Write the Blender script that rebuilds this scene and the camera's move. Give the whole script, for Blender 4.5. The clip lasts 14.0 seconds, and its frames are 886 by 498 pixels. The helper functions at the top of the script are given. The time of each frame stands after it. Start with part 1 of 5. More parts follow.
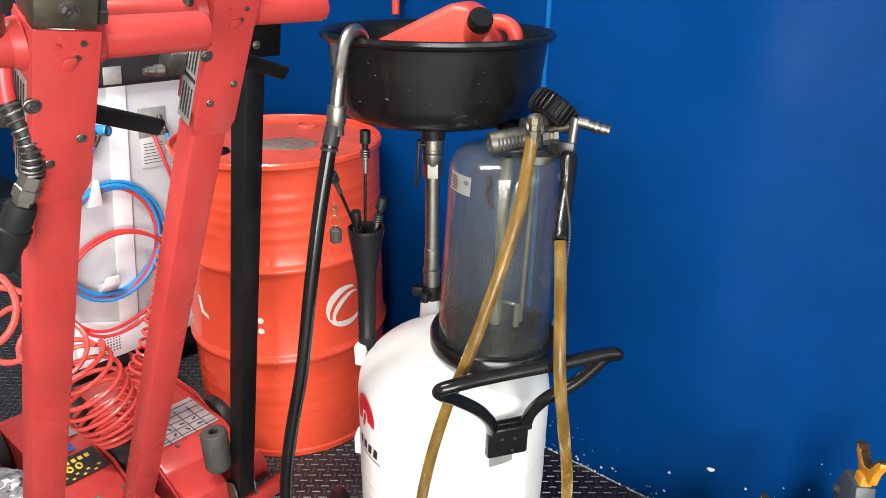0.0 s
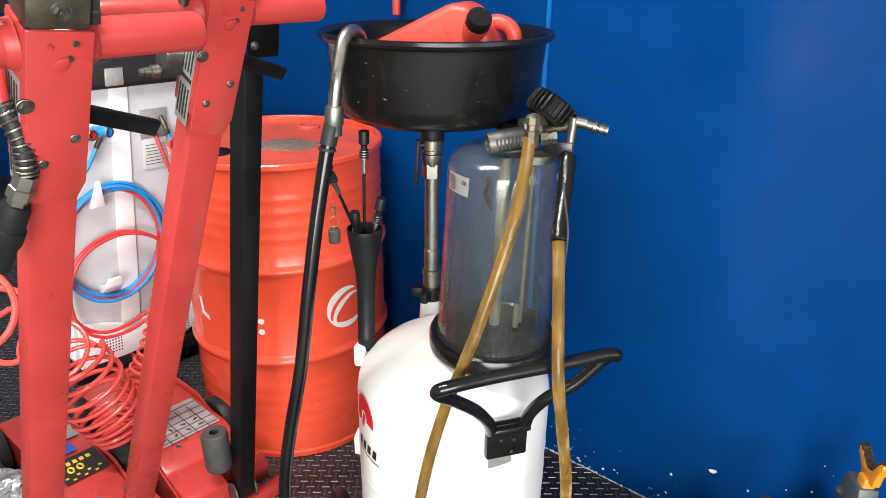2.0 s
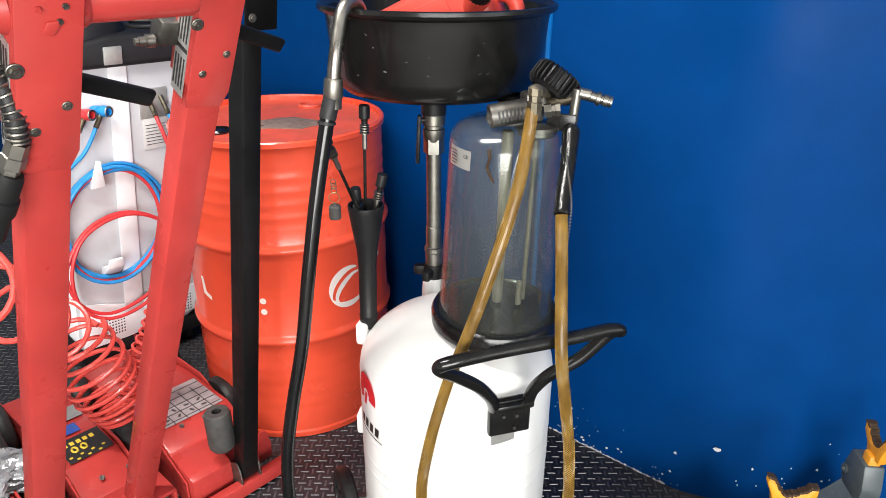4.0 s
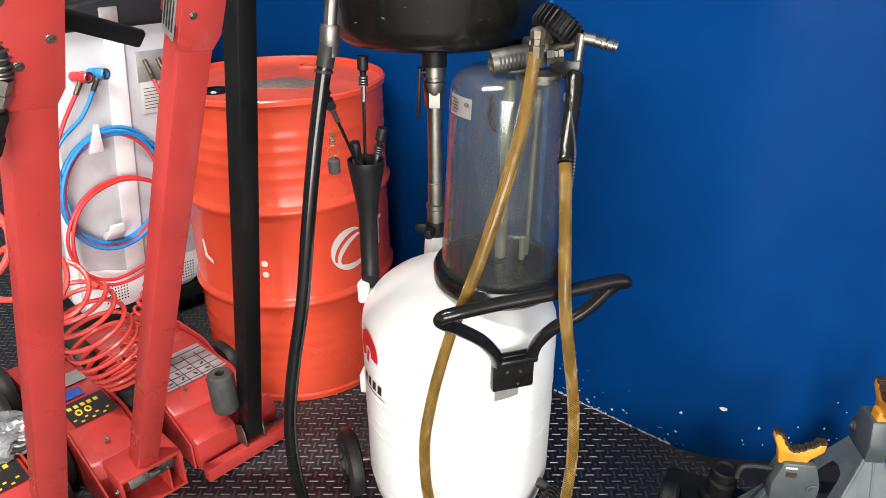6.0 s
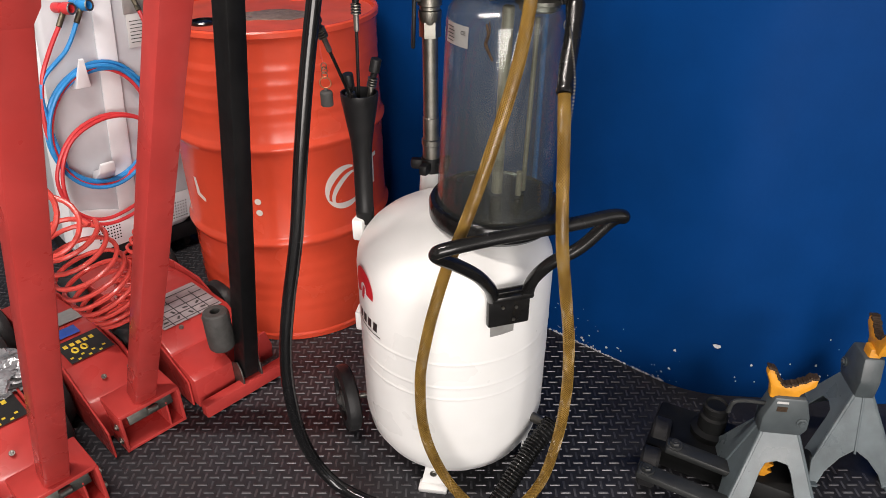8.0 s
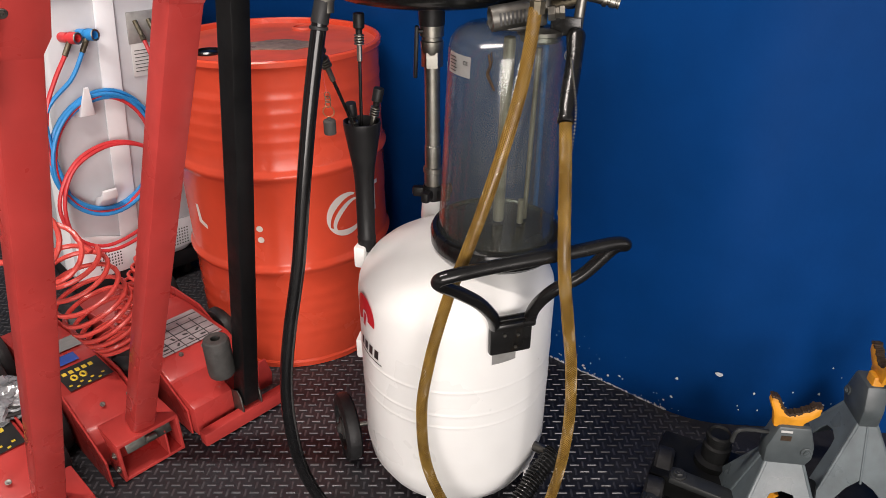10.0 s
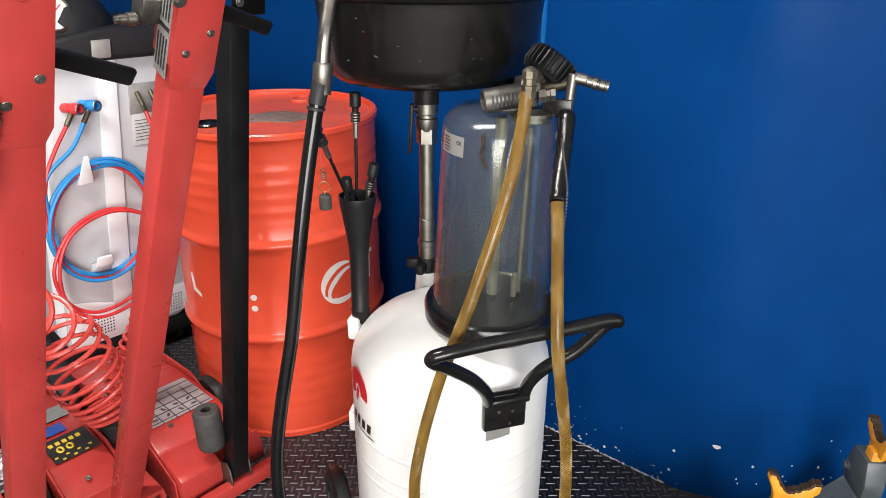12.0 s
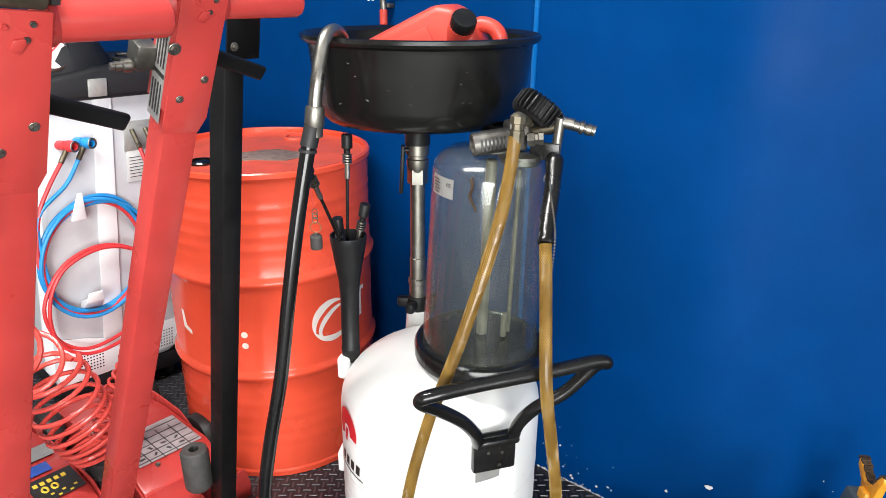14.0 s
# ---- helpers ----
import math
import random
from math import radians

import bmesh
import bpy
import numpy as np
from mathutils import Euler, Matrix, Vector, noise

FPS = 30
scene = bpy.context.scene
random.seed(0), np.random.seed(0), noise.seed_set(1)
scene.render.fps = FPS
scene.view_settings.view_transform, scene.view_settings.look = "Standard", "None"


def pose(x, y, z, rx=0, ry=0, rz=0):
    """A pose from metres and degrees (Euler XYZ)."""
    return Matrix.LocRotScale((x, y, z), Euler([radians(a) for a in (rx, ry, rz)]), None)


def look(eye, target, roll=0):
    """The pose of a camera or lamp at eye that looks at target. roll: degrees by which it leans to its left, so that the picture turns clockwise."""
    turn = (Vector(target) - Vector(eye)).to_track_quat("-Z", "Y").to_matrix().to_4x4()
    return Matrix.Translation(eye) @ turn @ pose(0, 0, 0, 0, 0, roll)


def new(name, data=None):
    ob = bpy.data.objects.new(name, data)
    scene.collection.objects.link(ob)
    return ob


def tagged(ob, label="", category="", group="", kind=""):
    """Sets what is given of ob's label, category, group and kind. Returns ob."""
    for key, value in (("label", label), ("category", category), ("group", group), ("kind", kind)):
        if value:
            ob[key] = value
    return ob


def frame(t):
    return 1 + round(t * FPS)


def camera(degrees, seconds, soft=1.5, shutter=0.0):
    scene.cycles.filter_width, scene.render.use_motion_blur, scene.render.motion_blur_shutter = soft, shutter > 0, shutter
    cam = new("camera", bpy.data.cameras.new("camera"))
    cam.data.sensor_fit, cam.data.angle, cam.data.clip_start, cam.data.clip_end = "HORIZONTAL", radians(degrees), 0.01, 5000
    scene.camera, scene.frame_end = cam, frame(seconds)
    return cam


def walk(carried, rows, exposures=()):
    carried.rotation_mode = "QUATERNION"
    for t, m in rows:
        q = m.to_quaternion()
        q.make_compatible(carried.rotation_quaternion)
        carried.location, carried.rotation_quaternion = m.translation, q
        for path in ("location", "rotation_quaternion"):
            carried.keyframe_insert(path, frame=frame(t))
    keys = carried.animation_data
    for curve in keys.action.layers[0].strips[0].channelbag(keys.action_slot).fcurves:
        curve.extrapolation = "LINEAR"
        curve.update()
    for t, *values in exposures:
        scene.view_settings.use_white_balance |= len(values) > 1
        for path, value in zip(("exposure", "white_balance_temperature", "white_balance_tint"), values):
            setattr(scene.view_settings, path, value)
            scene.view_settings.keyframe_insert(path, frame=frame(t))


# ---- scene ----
cam = camera(65.61, 14.0, soft=0.6)
ROWS = [  # seconds, x, y, z, yaw, pitch, roll
    (0, -0.0134, 0.0319, 1.3504, -0.875, -23.097, 0.885),
    (0.5, -0.0118, 0.0360, 1.3492, -0.848, -23.328, 0.607),
    (1, -0.0115, 0.0370, 1.3492, -0.414, -23.226, 0.730),
    (1.5, -0.0048, 0.0357, 1.3498, -0.377, -23.083, 0.505),
    (2, -0.0009, 0.0343, 1.3486, -0.391, -23.021, 0.671),
    (2.5, 0.0001, 0.0362, 1.3467, -0.298, -23.009, 0.597),
    (3, 0.0002, 0.0385, 1.3416, -0.131, -23.350, 0.592),
    (5.5, 0.0104, 0.0415, 1.2909, 0.295, -25.458, -0.290),
    (6, 0.0113, 0.0429, 1.2779, 0.515, -26.134, -0.354),
    (6.5, 0.0133, 0.0443, 1.2665, 0.363, -27.364, -0.118),
    (7, 0.0134, 0.0496, 1.2550, 0.135, -28.704, -0.151),
    (8.25, 0.0110, 0.0504, 1.2548, 0.145, -30.858, -0.131),
    (9.5, 0.0086, 0.0512, 1.2546, 0.156, -29.612, -0.111),
    (10, 0.0069, 0.0487, 1.2569, 0.069, -28.491, -0.025),
    (10.5, 0.0082, 0.0532, 1.2617, 0.034, -27.928, -0.004),
    (11, 0.0083, 0.0534, 1.2663, -0.071, -26.701, 0.174),
    (11.5, 0.0104, 0.0530, 1.2779, -0.323, -25.225, 0.293),
    (12, 0.0100, 0.0576, 1.2882, -0.338, -23.758, 0.304),
    (12.5, 0.0133, 0.0555, 1.2976, -0.408, -22.496, 0.418),
    (13, 0.0179, 0.0566, 1.3069, -0.515, -21.024, 0.520),
    (13.5, 0.0188, 0.0555, 1.3099, -0.640, -21.064, 0.686),
    (14, 0.0176, 0.0548, 1.3052, -0.838, -21.067, 0.674),
]
EXPOSURES = [  # seconds, stops, kelvin, tint
    (0.0, 0.02, 6500, 10), (3.0, 0.02, 6500, 10), (5.5, -0.06, 6550, 11), (6.5, -0.18, 6650, 12), (7.2, -0.42, 6750, 14), (9.3, -0.7, 6900, 17),
    (10.5, -0.64, 6900, 17), (11.5, -0.44, 6750, 14), (12.5, -0.12, 6450, 10), (13.0, -0.02, 6400, 10), (14.0, 0.04, 6350, 9)]
walk(cam, [(t, pose(x, y, z, 0, 0, yaw) @ pose(0, 0, 0, 90 + pitch) @ pose(0, 0, 0, 0, 0, roll)) for t, x, y, z, yaw, pitch, roll in ROWS], EXPOSURES)

# ---- world and light ----
world = bpy.data.worlds.new("world")
scene.world = world
world.use_nodes = True
wn = world.node_tree.nodes
sky = wn.new("ShaderNodeTexSky")
sky.sky_type = "NISHITA"
sky.sun_disc = False
sky.sun_elevation, sky.sun_rotation = radians(50), radians(200)
wn["Background"].inputs["Strength"].default_value = 0.1
world.node_tree.links.new(sky.outputs["Color"], wn["Background"].inputs["Color"])


def area(name, at, target, sx, sy, watts, color):
    lamp = bpy.data.lights.new(name, "AREA")
    lamp.shape, lamp.size, lamp.size_y, lamp.energy, lamp.color = "RECTANGLE", sx, sy, watts, color
    ob = new(name, lamp)
    ob.matrix_basis = look(at, target)
    return ob


# daylight that enters through the gate behind the camera and the side gate
area("gate_daylight", (0.5, -4.94, 1.35), (0.0, 1.4, 0.8), 4.6, 2.5, 555, (1.0, 0.99, 0.96))
area("side_gate_daylight", (3.24, -1.2, 1.55), (0.0, 1.3, 0.9), 1.9, 1.9, 20, (1.0, 0.99, 0.97))
# added overhead fill for the wall and drum lid; no fixture there
area("overhead_fill", (-0.95, 0.6, 2.93), (-0.95, 0.6, 0), 1.5, 0.12, 105, (1.0, 0.97, 0.92))


# ---- materials ----
def mat(name, color, rough=0.5, metal=0.0, vary=0.12, grain=40.0, bump=0.0, bump_scale=300.0, dirt=0.0, dirt_color=(0.03, 0.025, 0.02), dirt_scale=6.0, coat=0.0, rough_vary=0.12, spec=0.5):
    """Base colour with variation at two scales, optional dirt with its own shape, and fine relief."""
    m = bpy.data.materials.new(name)
    m.use_nodes = True
    nt = m.node_tree
    n, l = nt.nodes, nt.links
    p = n["Principled BSDF"]
    geo = n.new("ShaderNodeTexCoord")

    def noise_tex(scale, detail=4.0):
        t = n.new("ShaderNodeTexNoise")
        t.inputs["Scale"].default_value, t.inputs["Detail"].default_value = scale, detail
        l.new(geo.outputs["Object"], t.inputs["Vector"])
        return t.outputs["Fac"]

    def ramp(src, a, b, lo, hi):
        r = n.new("ShaderNodeMapRange")
        r.inputs[1].default_value, r.inputs[2].default_value, r.inputs[3].default_value, r.inputs[4].default_value = a, b, lo, hi
        l.new(src, r.inputs[0])
        return r.outputs[0]

    big, small = noise_tex(dirt_scale), noise_tex(grain, 6)
    add = n.new("ShaderNodeMath")
    add.operation = "ADD"
    l.new(ramp(big, 0.3, 0.7, -vary, vary), add.inputs[0])
    l.new(ramp(small, 0.3, 0.7, 1 - vary, 1 + vary), add.inputs[1])
    mul = n.new("ShaderNodeVectorMath")
    mul.operation = "SCALE"
    mul.inputs[0].default_value = color
    l.new(add.outputs[0], mul.inputs["Scale"])
    out = mul.outputs[0]
    if dirt:
        mix = n.new("ShaderNodeMix")
        mix.data_type = "RGBA"
        l.new(ramp(noise_tex(dirt_scale * 2.3, 8), 0.5, 0.75, 0, dirt), mix.inputs[0])
        l.new(out, mix.inputs[6])
        mix.inputs[7].default_value = (*dirt_color, 1)
        out = mix.outputs[2]
    l.new(out, p.inputs["Base Color"])
    l.new(ramp(noise_tex(grain * 0.35, 5), 0.3, 0.7, max(0.02, rough - rough_vary), min(1, rough + rough_vary)), p.inputs["Roughness"])
    p.inputs["Metallic"].default_value = metal
    p.inputs["Coat Weight"].default_value = coat
    p.inputs["Specular IOR Level"].default_value = spec
    if bump:
        b = n.new("ShaderNodeBump")
        b.inputs["Strength"].default_value, b.inputs["Distance"].default_value = bump, 0.002
        l.new(noise_tex(bump_scale, 3), b.inputs["Height"])
        l.new(b.outputs[0], p.inputs["Normal"])
    return m


BLUE = mat("blue_wall_paint", (0.0002, 0.0365, 0.158), 0.5, spec=0.05, vary=0.06, grain=9, bump=0.25, bump_scale=60, dirt=0.25, dirt_color=(0.0002, 0.032, 0.128), dirt_scale=1.5)
PLASTER = mat("bare_plaster", (0.62, 0.64, 0.66), 0.9, bump=0.6, bump_scale=200)
FLOOR = mat("black_rubber_floor", (0.022, 0.022, 0.026), 0.46, spec=0.42, vary=0.25, grain=60, bump=0.3, bump_scale=700, dirt=0.35, dirt_color=(0.035, 0.032, 0.03), dirt_scale=3)
# studs greyer than the floor, with the shine on them put into the colour
STUD = mat("rubber_stud_sheen", (0.068, 0.068, 0.074), 0.32, vary=0.3, grain=40, dirt=0.4, dirt_color=(0.08, 0.07, 0.06), dirt_scale=4)
ORANGE = mat("orange_drum_paint", (0.71, 0.078, 0.036), 0.2, vary=0.05, grain=15, bump=0.08, bump_scale=40, dirt=0.12, dirt_color=(0.5, 0.05, 0.02), dirt_scale=5)
DRUMTOP = mat("orange_drum_lid_paint", (0.66, 0.09, 0.05), 0.45, vary=0.08, grain=18, dirt=0.3, dirt_color=(0.3, 0.1, 0.07), dirt_scale=6)
GREASE = mat("dried_oil_stain", (0.24, 0.17, 0.13), 0.35, vary=0.4, grain=70, bump=0.5, bump_scale=150)
RED = mat("red_jack_enamel", (0.46, 0.047, 0.041), 0.32, spec=0.35, vary=0.06, grain=20, bump=0.05, bump_scale=120, dirt=0.18, dirt_color=(0.42, 0.02, 0.015), dirt_scale=5)
REDPLAST = mat("red_plastic", (0.58, 0.06, 0.04), 0.42, vary=0.06, grain=30, bump=0.1, bump_scale=400)
WHITE = mat("white_tank_enamel", (0.86, 0.86, 0.84), 0.34, vary=0.02, grain=10, bump=0.03, bump_scale=60, dirt=0.08, dirt_color=(0.5, 0.47, 0.4), dirt_scale=4)
BLACK = mat("black_enamel", (0.007, 0.007, 0.007), 0.22, vary=0.2, grain=40, bump=0.05, dirt=0.3, dirt_color=(0.03, 0.03, 0.028), dirt_scale=8)
HOSEBLACK = mat("glossy_black_hose", (0.007, 0.007, 0.0075), 0.14, rough_vary=0.05, vary=0.2, grain=30, dirt=0.2, dirt_color=(0.02, 0.02, 0.019), dirt_scale=8)
BOWLBLACK = mat("black_bowl_paint", (0.007, 0.007, 0.0066), 0.23, rough_vary=0.07, vary=0.2, grain=25, bump=0.06, bump_scale=90, dirt=0.25, dirt_color=(0.008, 0.008, 0.0075), dirt_scale=5)
POSTBLACK = mat("black_powder_coat", (0.006, 0.006, 0.0065), 0.45, spec=0.22, vary=0.2, grain=60, bump=0.15, bump_scale=500, dirt=0.2, dirt_color=(0.02, 0.02, 0.02))
PLASTIC = mat("black_plastic", (0.009, 0.009, 0.0095), 0.42, spec=0.28, vary=0.15, grain=60, bump=0.12, bump_scale=600)
RUBBER = mat("black_rubber", (0.020, 0.020, 0.021), 0.5, spec=0.35, vary=0.2, grain=50, bump=0.2, bump_scale=400, dirt=0.3, dirt_color=(0.06, 0.055, 0.05))
GREYRUB = mat("grey_rubber", (0.055, 0.053, 0.050), 0.7, vary=0.2, grain=60, bump=0.3, bump_scale=300)
STEEL = mat("zinc_steel", (0.28, 0.268, 0.24), 0.4, 1.0, vary=0.15, grain=50, rough_vary=0.06, dirt=0.3, dirt_color=(0.25, 0.21, 0.15), dirt_scale=12)
DULLSTEEL = mat("dull_steel", (0.17, 0.165, 0.15), 0.42, 0.9, vary=0.25, grain=60, dirt=0.5, dirt_color=(0.1, 0.08, 0.06), dirt_scale=12)
BRASS = mat("oily_brass", (0.165, 0.145, 0.105), 0.52, 0.9, vary=0.25, grain=60, dirt=0.5, dirt_color=(0.12, 0.09, 0.05))
GOLD = mat("amber_hose_core", (0.115, 0.062, 0.012), 0.2, vary=0.2, grain=60, dirt=0.3, dirt_color=(0.05, 0.03, 0.01), dirt_scale=7)
GOLDYARN = mat("amber_hose_braid", (0.28, 0.168, 0.036), 0.22, vary=0.2, grain=80, dirt=0.8, dirt_color=(0.075, 0.04, 0.012), dirt_scale=9)
ACWHITE = mat("light_grey_plastic", (0.80, 0.81, 0.83), 0.45, vary=0.03, grain=20, bump=0.08, bump_scale=500)
ACGREY = mat("silver_grey_plastic", (0.54, 0.55, 0.575), 0.45, vary=0.04, grain=20, bump=0.1, bump_scale=500)
ACDARK = mat("charcoal_plastic", (0.014, 0.014, 0.016), 0.55, spec=0.25, vary=0.15, grain=40, bump=0.15, bump_scale=500)
HOSEBLUE = mat("blue_hose_rubber", (0.02, 0.26, 0.62), 0.38, vary=0.1, grain=40)
HOSERED = mat("red_hose_rubber", (0.62, 0.04, 0.045), 0.38, vary=0.1, grain=40)
COIL = mat("red_coil_polyurethane", (0.66, 0.075, 0.06), 0.25, vary=0.06, grain=40)
PAPER = mat("white_sticker", (0.58, 0.58, 0.57), 0.55, vary=0.04, grain=40, dirt=0.15, dirt_color=(0.5, 0.47, 0.42))
SILVERTAG = mat("silver_foil_sticker", (0.36, 0.36, 0.345), 0.4, 0.4, vary=0.1, grain=60)
DECALGREY = mat("worn_grey_decal", (0.40, 0.375, 0.385), 0.5, vary=0.12, grain=60, dirt=0.5, dirt_color=(0.16, 0.09, 0.09), dirt_scale=9)
INK = mat("black_print", (0.02, 0.02, 0.02), 0.5, vary=0.1)
YELLOWINK = mat("yellow_print", (0.75, 0.55, 0.05), 0.5, vary=0.1)
BLUEINK = mat("blue_print", (0.03, 0.09, 0.4), 0.5, vary=0.1)
REDINK = mat("red_print", (0.62, 0.02, 0.03), 0.4, vary=0.05)
WHITEINK = mat("white_print", (0.78, 0.72, 0.66), 0.4, vary=0.05, dirt=0.1, dirt_color=(0.7, 0.3, 0.2))
GREYSTAND = mat("blue_grey_stand_paint", (0.105, 0.132, 0.142), 0.36, vary=0.15, grain=25, bump=0.12, bump_scale=120, dirt=0.3, dirt_color=(0.07, 0.075, 0.075), dirt_scale=8)
DARKSTAND = mat("dark_grey_cast_paint", (0.07, 0.085, 0.09), 0.42, vary=0.15, grain=25, bump=0.15, bump_scale=120)
ARMGREY = mat("dusty_arm_paint", (0.022, 0.024, 0.024), 0.45, vary=0.2, grain=30, bump=0.15, bump_scale=150, dirt=0.3, dirt_color=(0.04, 0.04, 0.038), dirt_scale=9)
YELLOW = mat("worn_yellow_cast_iron", (0.72, 0.30, 0.02), 0.45, vary=0.12, grain=40, bump=0.5, bump_scale=120, dirt=0.5, dirt_color=(0.25, 0.09, 0.02), dirt_scale=14)
RUST = mat("bare_worn_iron", (0.06, 0.036, 0.02), 0.6, 0.4, vary=0.3, grain=80, bump=0.6, bump_scale=200)
GREYJACK = mat("dusty_dark_jack_paint", (0.008, 0.0085, 0.0085), 0.55, spec=0.25, vary=0.25, grain=40, bump=0.15, bump_scale=200, dirt=0.3, dirt_color=(0.03, 0.03, 0.028))
BOUNCE = mat("pale_bounce_slab", (0.30, 0.295, 0.28), 0.75, vary=0.1, grain=12, bump=0.2, bump_scale=90, dirt=0.3, dirt_color=(0.3, 0.29, 0.27), dirt_scale=2)
WANDSTEEL = mat("brushed_steel", (0.36, 0.345, 0.31), 0.33, 1.0, vary=0.15, grain=50, rough_vary=0.06, dirt=0.3, dirt_color=(0.16, 0.14, 0.11), dirt_scale=12)
CONCRETE = mat("grey_garage_wall", (0.30, 0.30, 0.30), 0.8, vary=0.05, grain=20, bump=0.2, bump_scale=80)
BAG = mat("crumpled_clear_film", (0.22, 0.225, 0.235), 0.18, vary=0.35, grain=30, dirt=0.4, dirt_color=(0.12, 0.12, 0.125), dirt_scale=12, coat=0.6)
# lighter than the wall blue: the strip's specular line is in this colour
BLUETRIM = mat("blue_trim_with_glint", (0.004, 0.11, 0.36), 0.22, vary=0.05)
OLDPIPE = mat("oily_pipe", (0.17, 0.155, 0.12), 0.4, 0.3, vary=0.2, grain=40, dirt=0.4, dirt_color=(0.12, 0.1, 0.07), dirt_scale=9)
PVC = mat("copper_seal", (0.55, 0.2, 0.1), 0.35, 0.7)
DIAL = mat("gauge_dial", (0.75, 0.72, 0.66), 0.35, vary=0.03)


def clear_plastic():
    """Thin clear wall with a faint greyish oil haze and a glossy skin."""
    m = bpy.data.materials.new("clear_acrylic")
    m.use_nodes = True
    n, l = m.node_tree.nodes, m.node_tree.links
    n.remove(n["Principled BSDF"])
    clear = n.new("ShaderNodeBsdfTransparent")
    clear.inputs[0].default_value = (0.90, 0.945, 0.915, 1)
    haze = n.new("ShaderNodeBsdfDiffuse")
    haze.inputs[0].default_value = (0.46, 0.46, 0.40, 1)
    gloss = n.new("ShaderNodeBsdfGlossy")
    gloss.inputs["Roughness"].default_value = 0.14
    tex = n.new("ShaderNodeTexNoise")
    tex.inputs["Scale"].default_value, tex.inputs["Detail"].default_value = 3.0, 4.0
    co = n.new("ShaderNodeTexCoord")
    l.new(co.outputs["Object"], tex.inputs["Vector"])
    rng = n.new("ShaderNodeMapRange")
    rng.inputs[1].default_value, rng.inputs[2].default_value, rng.inputs[3].default_value, rng.inputs[4].default_value = 0.3, 0.75, 0.018, 0.05
    l.new(tex.outputs["Fac"], rng.inputs[0])
    m1, m2 = n.new("ShaderNodeMixShader"), n.new("ShaderNodeMixShader")
    l.new(rng.outputs[0], m1.inputs[0])
    l.new(clear.outputs[0], m1.inputs[1])
    l.new(haze.outputs[0], m1.inputs[2])
    fr = n.new("ShaderNodeLayerWeight")
    fr.inputs["Blend"].default_value = 0.5
    pw = n.new("ShaderNodeMath")
    pw.operation = "POWER"
    pw.inputs[1].default_value = 3.0
    l.new(fr.outputs["Facing"], pw.inputs[0])
    sk = n.new("ShaderNodeMapRange")
    sk.inputs[3].default_value, sk.inputs[4].default_value = 0.045, 0.55
    l.new(pw.outputs[0], sk.inputs[0])
    l.new(sk.outputs[0], m2.inputs[0])
    l.new(m1.outputs[0], m2.inputs[1])
    l.new(gloss.outputs[0], m2.inputs[2])
    l.new(m2.outputs[0], n["Material Output"].inputs["Surface"])
    return m


CLEAR = clear_plastic()

# ---- mesh helpers ----
UP = Vector((0, 0, 1))
WORLD_OF = {}


def thing(name, m, label, category, group="", local=False):
    ob = new(name)
    ob.empty_display_size = 0.05
    ob.matrix_basis = m
    WORLD_OF[ob] = Matrix.Identity(4) if local else m.copy()
    return tagged(ob, label, category, group)


def finish(bm, name, material, angle=32):
    bmesh.ops.remove_doubles(bm, verts=bm.verts, dist=1e-6)
    bmesh.ops.recalc_face_normals(bm, faces=bm.faces)
    me = bpy.data.meshes.new(name)
    bm.to_mesh(me)
    bm.free()
    me.materials.append(material)
    me.polygons.foreach_set("use_smooth", [True] * len(me.polygons))
    me.set_sharp_from_angle(angle=radians(angle))
    return me


def part(name, bm, material, parent, label=""):
    """One mesh object, modelled in world space (or in the thing's own space), under a thing or a part."""
    bm.transform(WORLD_OF[parent].inverted())
    ob = new(name, finish(bm, name, material))
    ob.parent = parent
    WORLD_OF[ob] = WORLD_OF[parent]
    return tagged(ob, label)


def setting(name, bm, material, label, category, parent=None, kind="structure"):
    ob = new(name, finish(bm, name, material))
    if parent:
        ob.parent = parent
    return tagged(ob, label, category, "", kind)


def axis_to(d, roll=0.0):
    """Rotation that turns z to the direction d."""
    return Vector(d).to_track_quat("Z", "Y").to_matrix().to_4x4() @ Matrix.Rotation(radians(roll), 4, "Z")


def at(p, d=(0, 0, 1), roll=0.0):
    return Matrix.Translation(p) @ axis_to(d, roll)


def basis(o, x, y, z):
    m = Matrix((x, y, z)).transposed().to_4x4()
    m.translation = o
    return m


def put(bm, sub, m):
    sub.transform(m)
    tmp = bpy.data.meshes.new("tmp")
    sub.to_mesh(tmp)
    sub.free()
    bm.from_mesh(tmp)
    bpy.data.meshes.remove(tmp)
    return bm


def box(bm, m, sx, sy, sz, bevel=0.0, seg=2):
    """A box centred on the origin of m."""
    s = bmesh.new()
    bmesh.ops.create_cube(s, size=1)
    bmesh.ops.scale(s, vec=(sx, sy, sz), verts=s.verts)
    if bevel:
        bmesh.ops.bevel(s, geom=s.edges[:], offset=bevel, segments=seg, affect="EDGES", profile=0.5)
    return put(bm, s, m)


def prism(bm, m, poly, depth, bevel=0.0, seg=2):
    """A flat outline in the x, y of m, thickened along its z."""
    s = bmesh.new()
    f = s.faces.new([s.verts.new((x, y, 0)) for x, y in poly])
    r = bmesh.ops.extrude_face_region(s, geom=[f])
    bmesh.ops.translate(s, vec=(0, 0, depth), verts=[v for v in r["geom"] if isinstance(v, bmesh.types.BMVert)])
    if bevel:
        bmesh.ops.bevel(s, geom=s.edges[:], offset=bevel, segments=seg, affect="EDGES", profile=0.5)
    return put(bm, s, m)


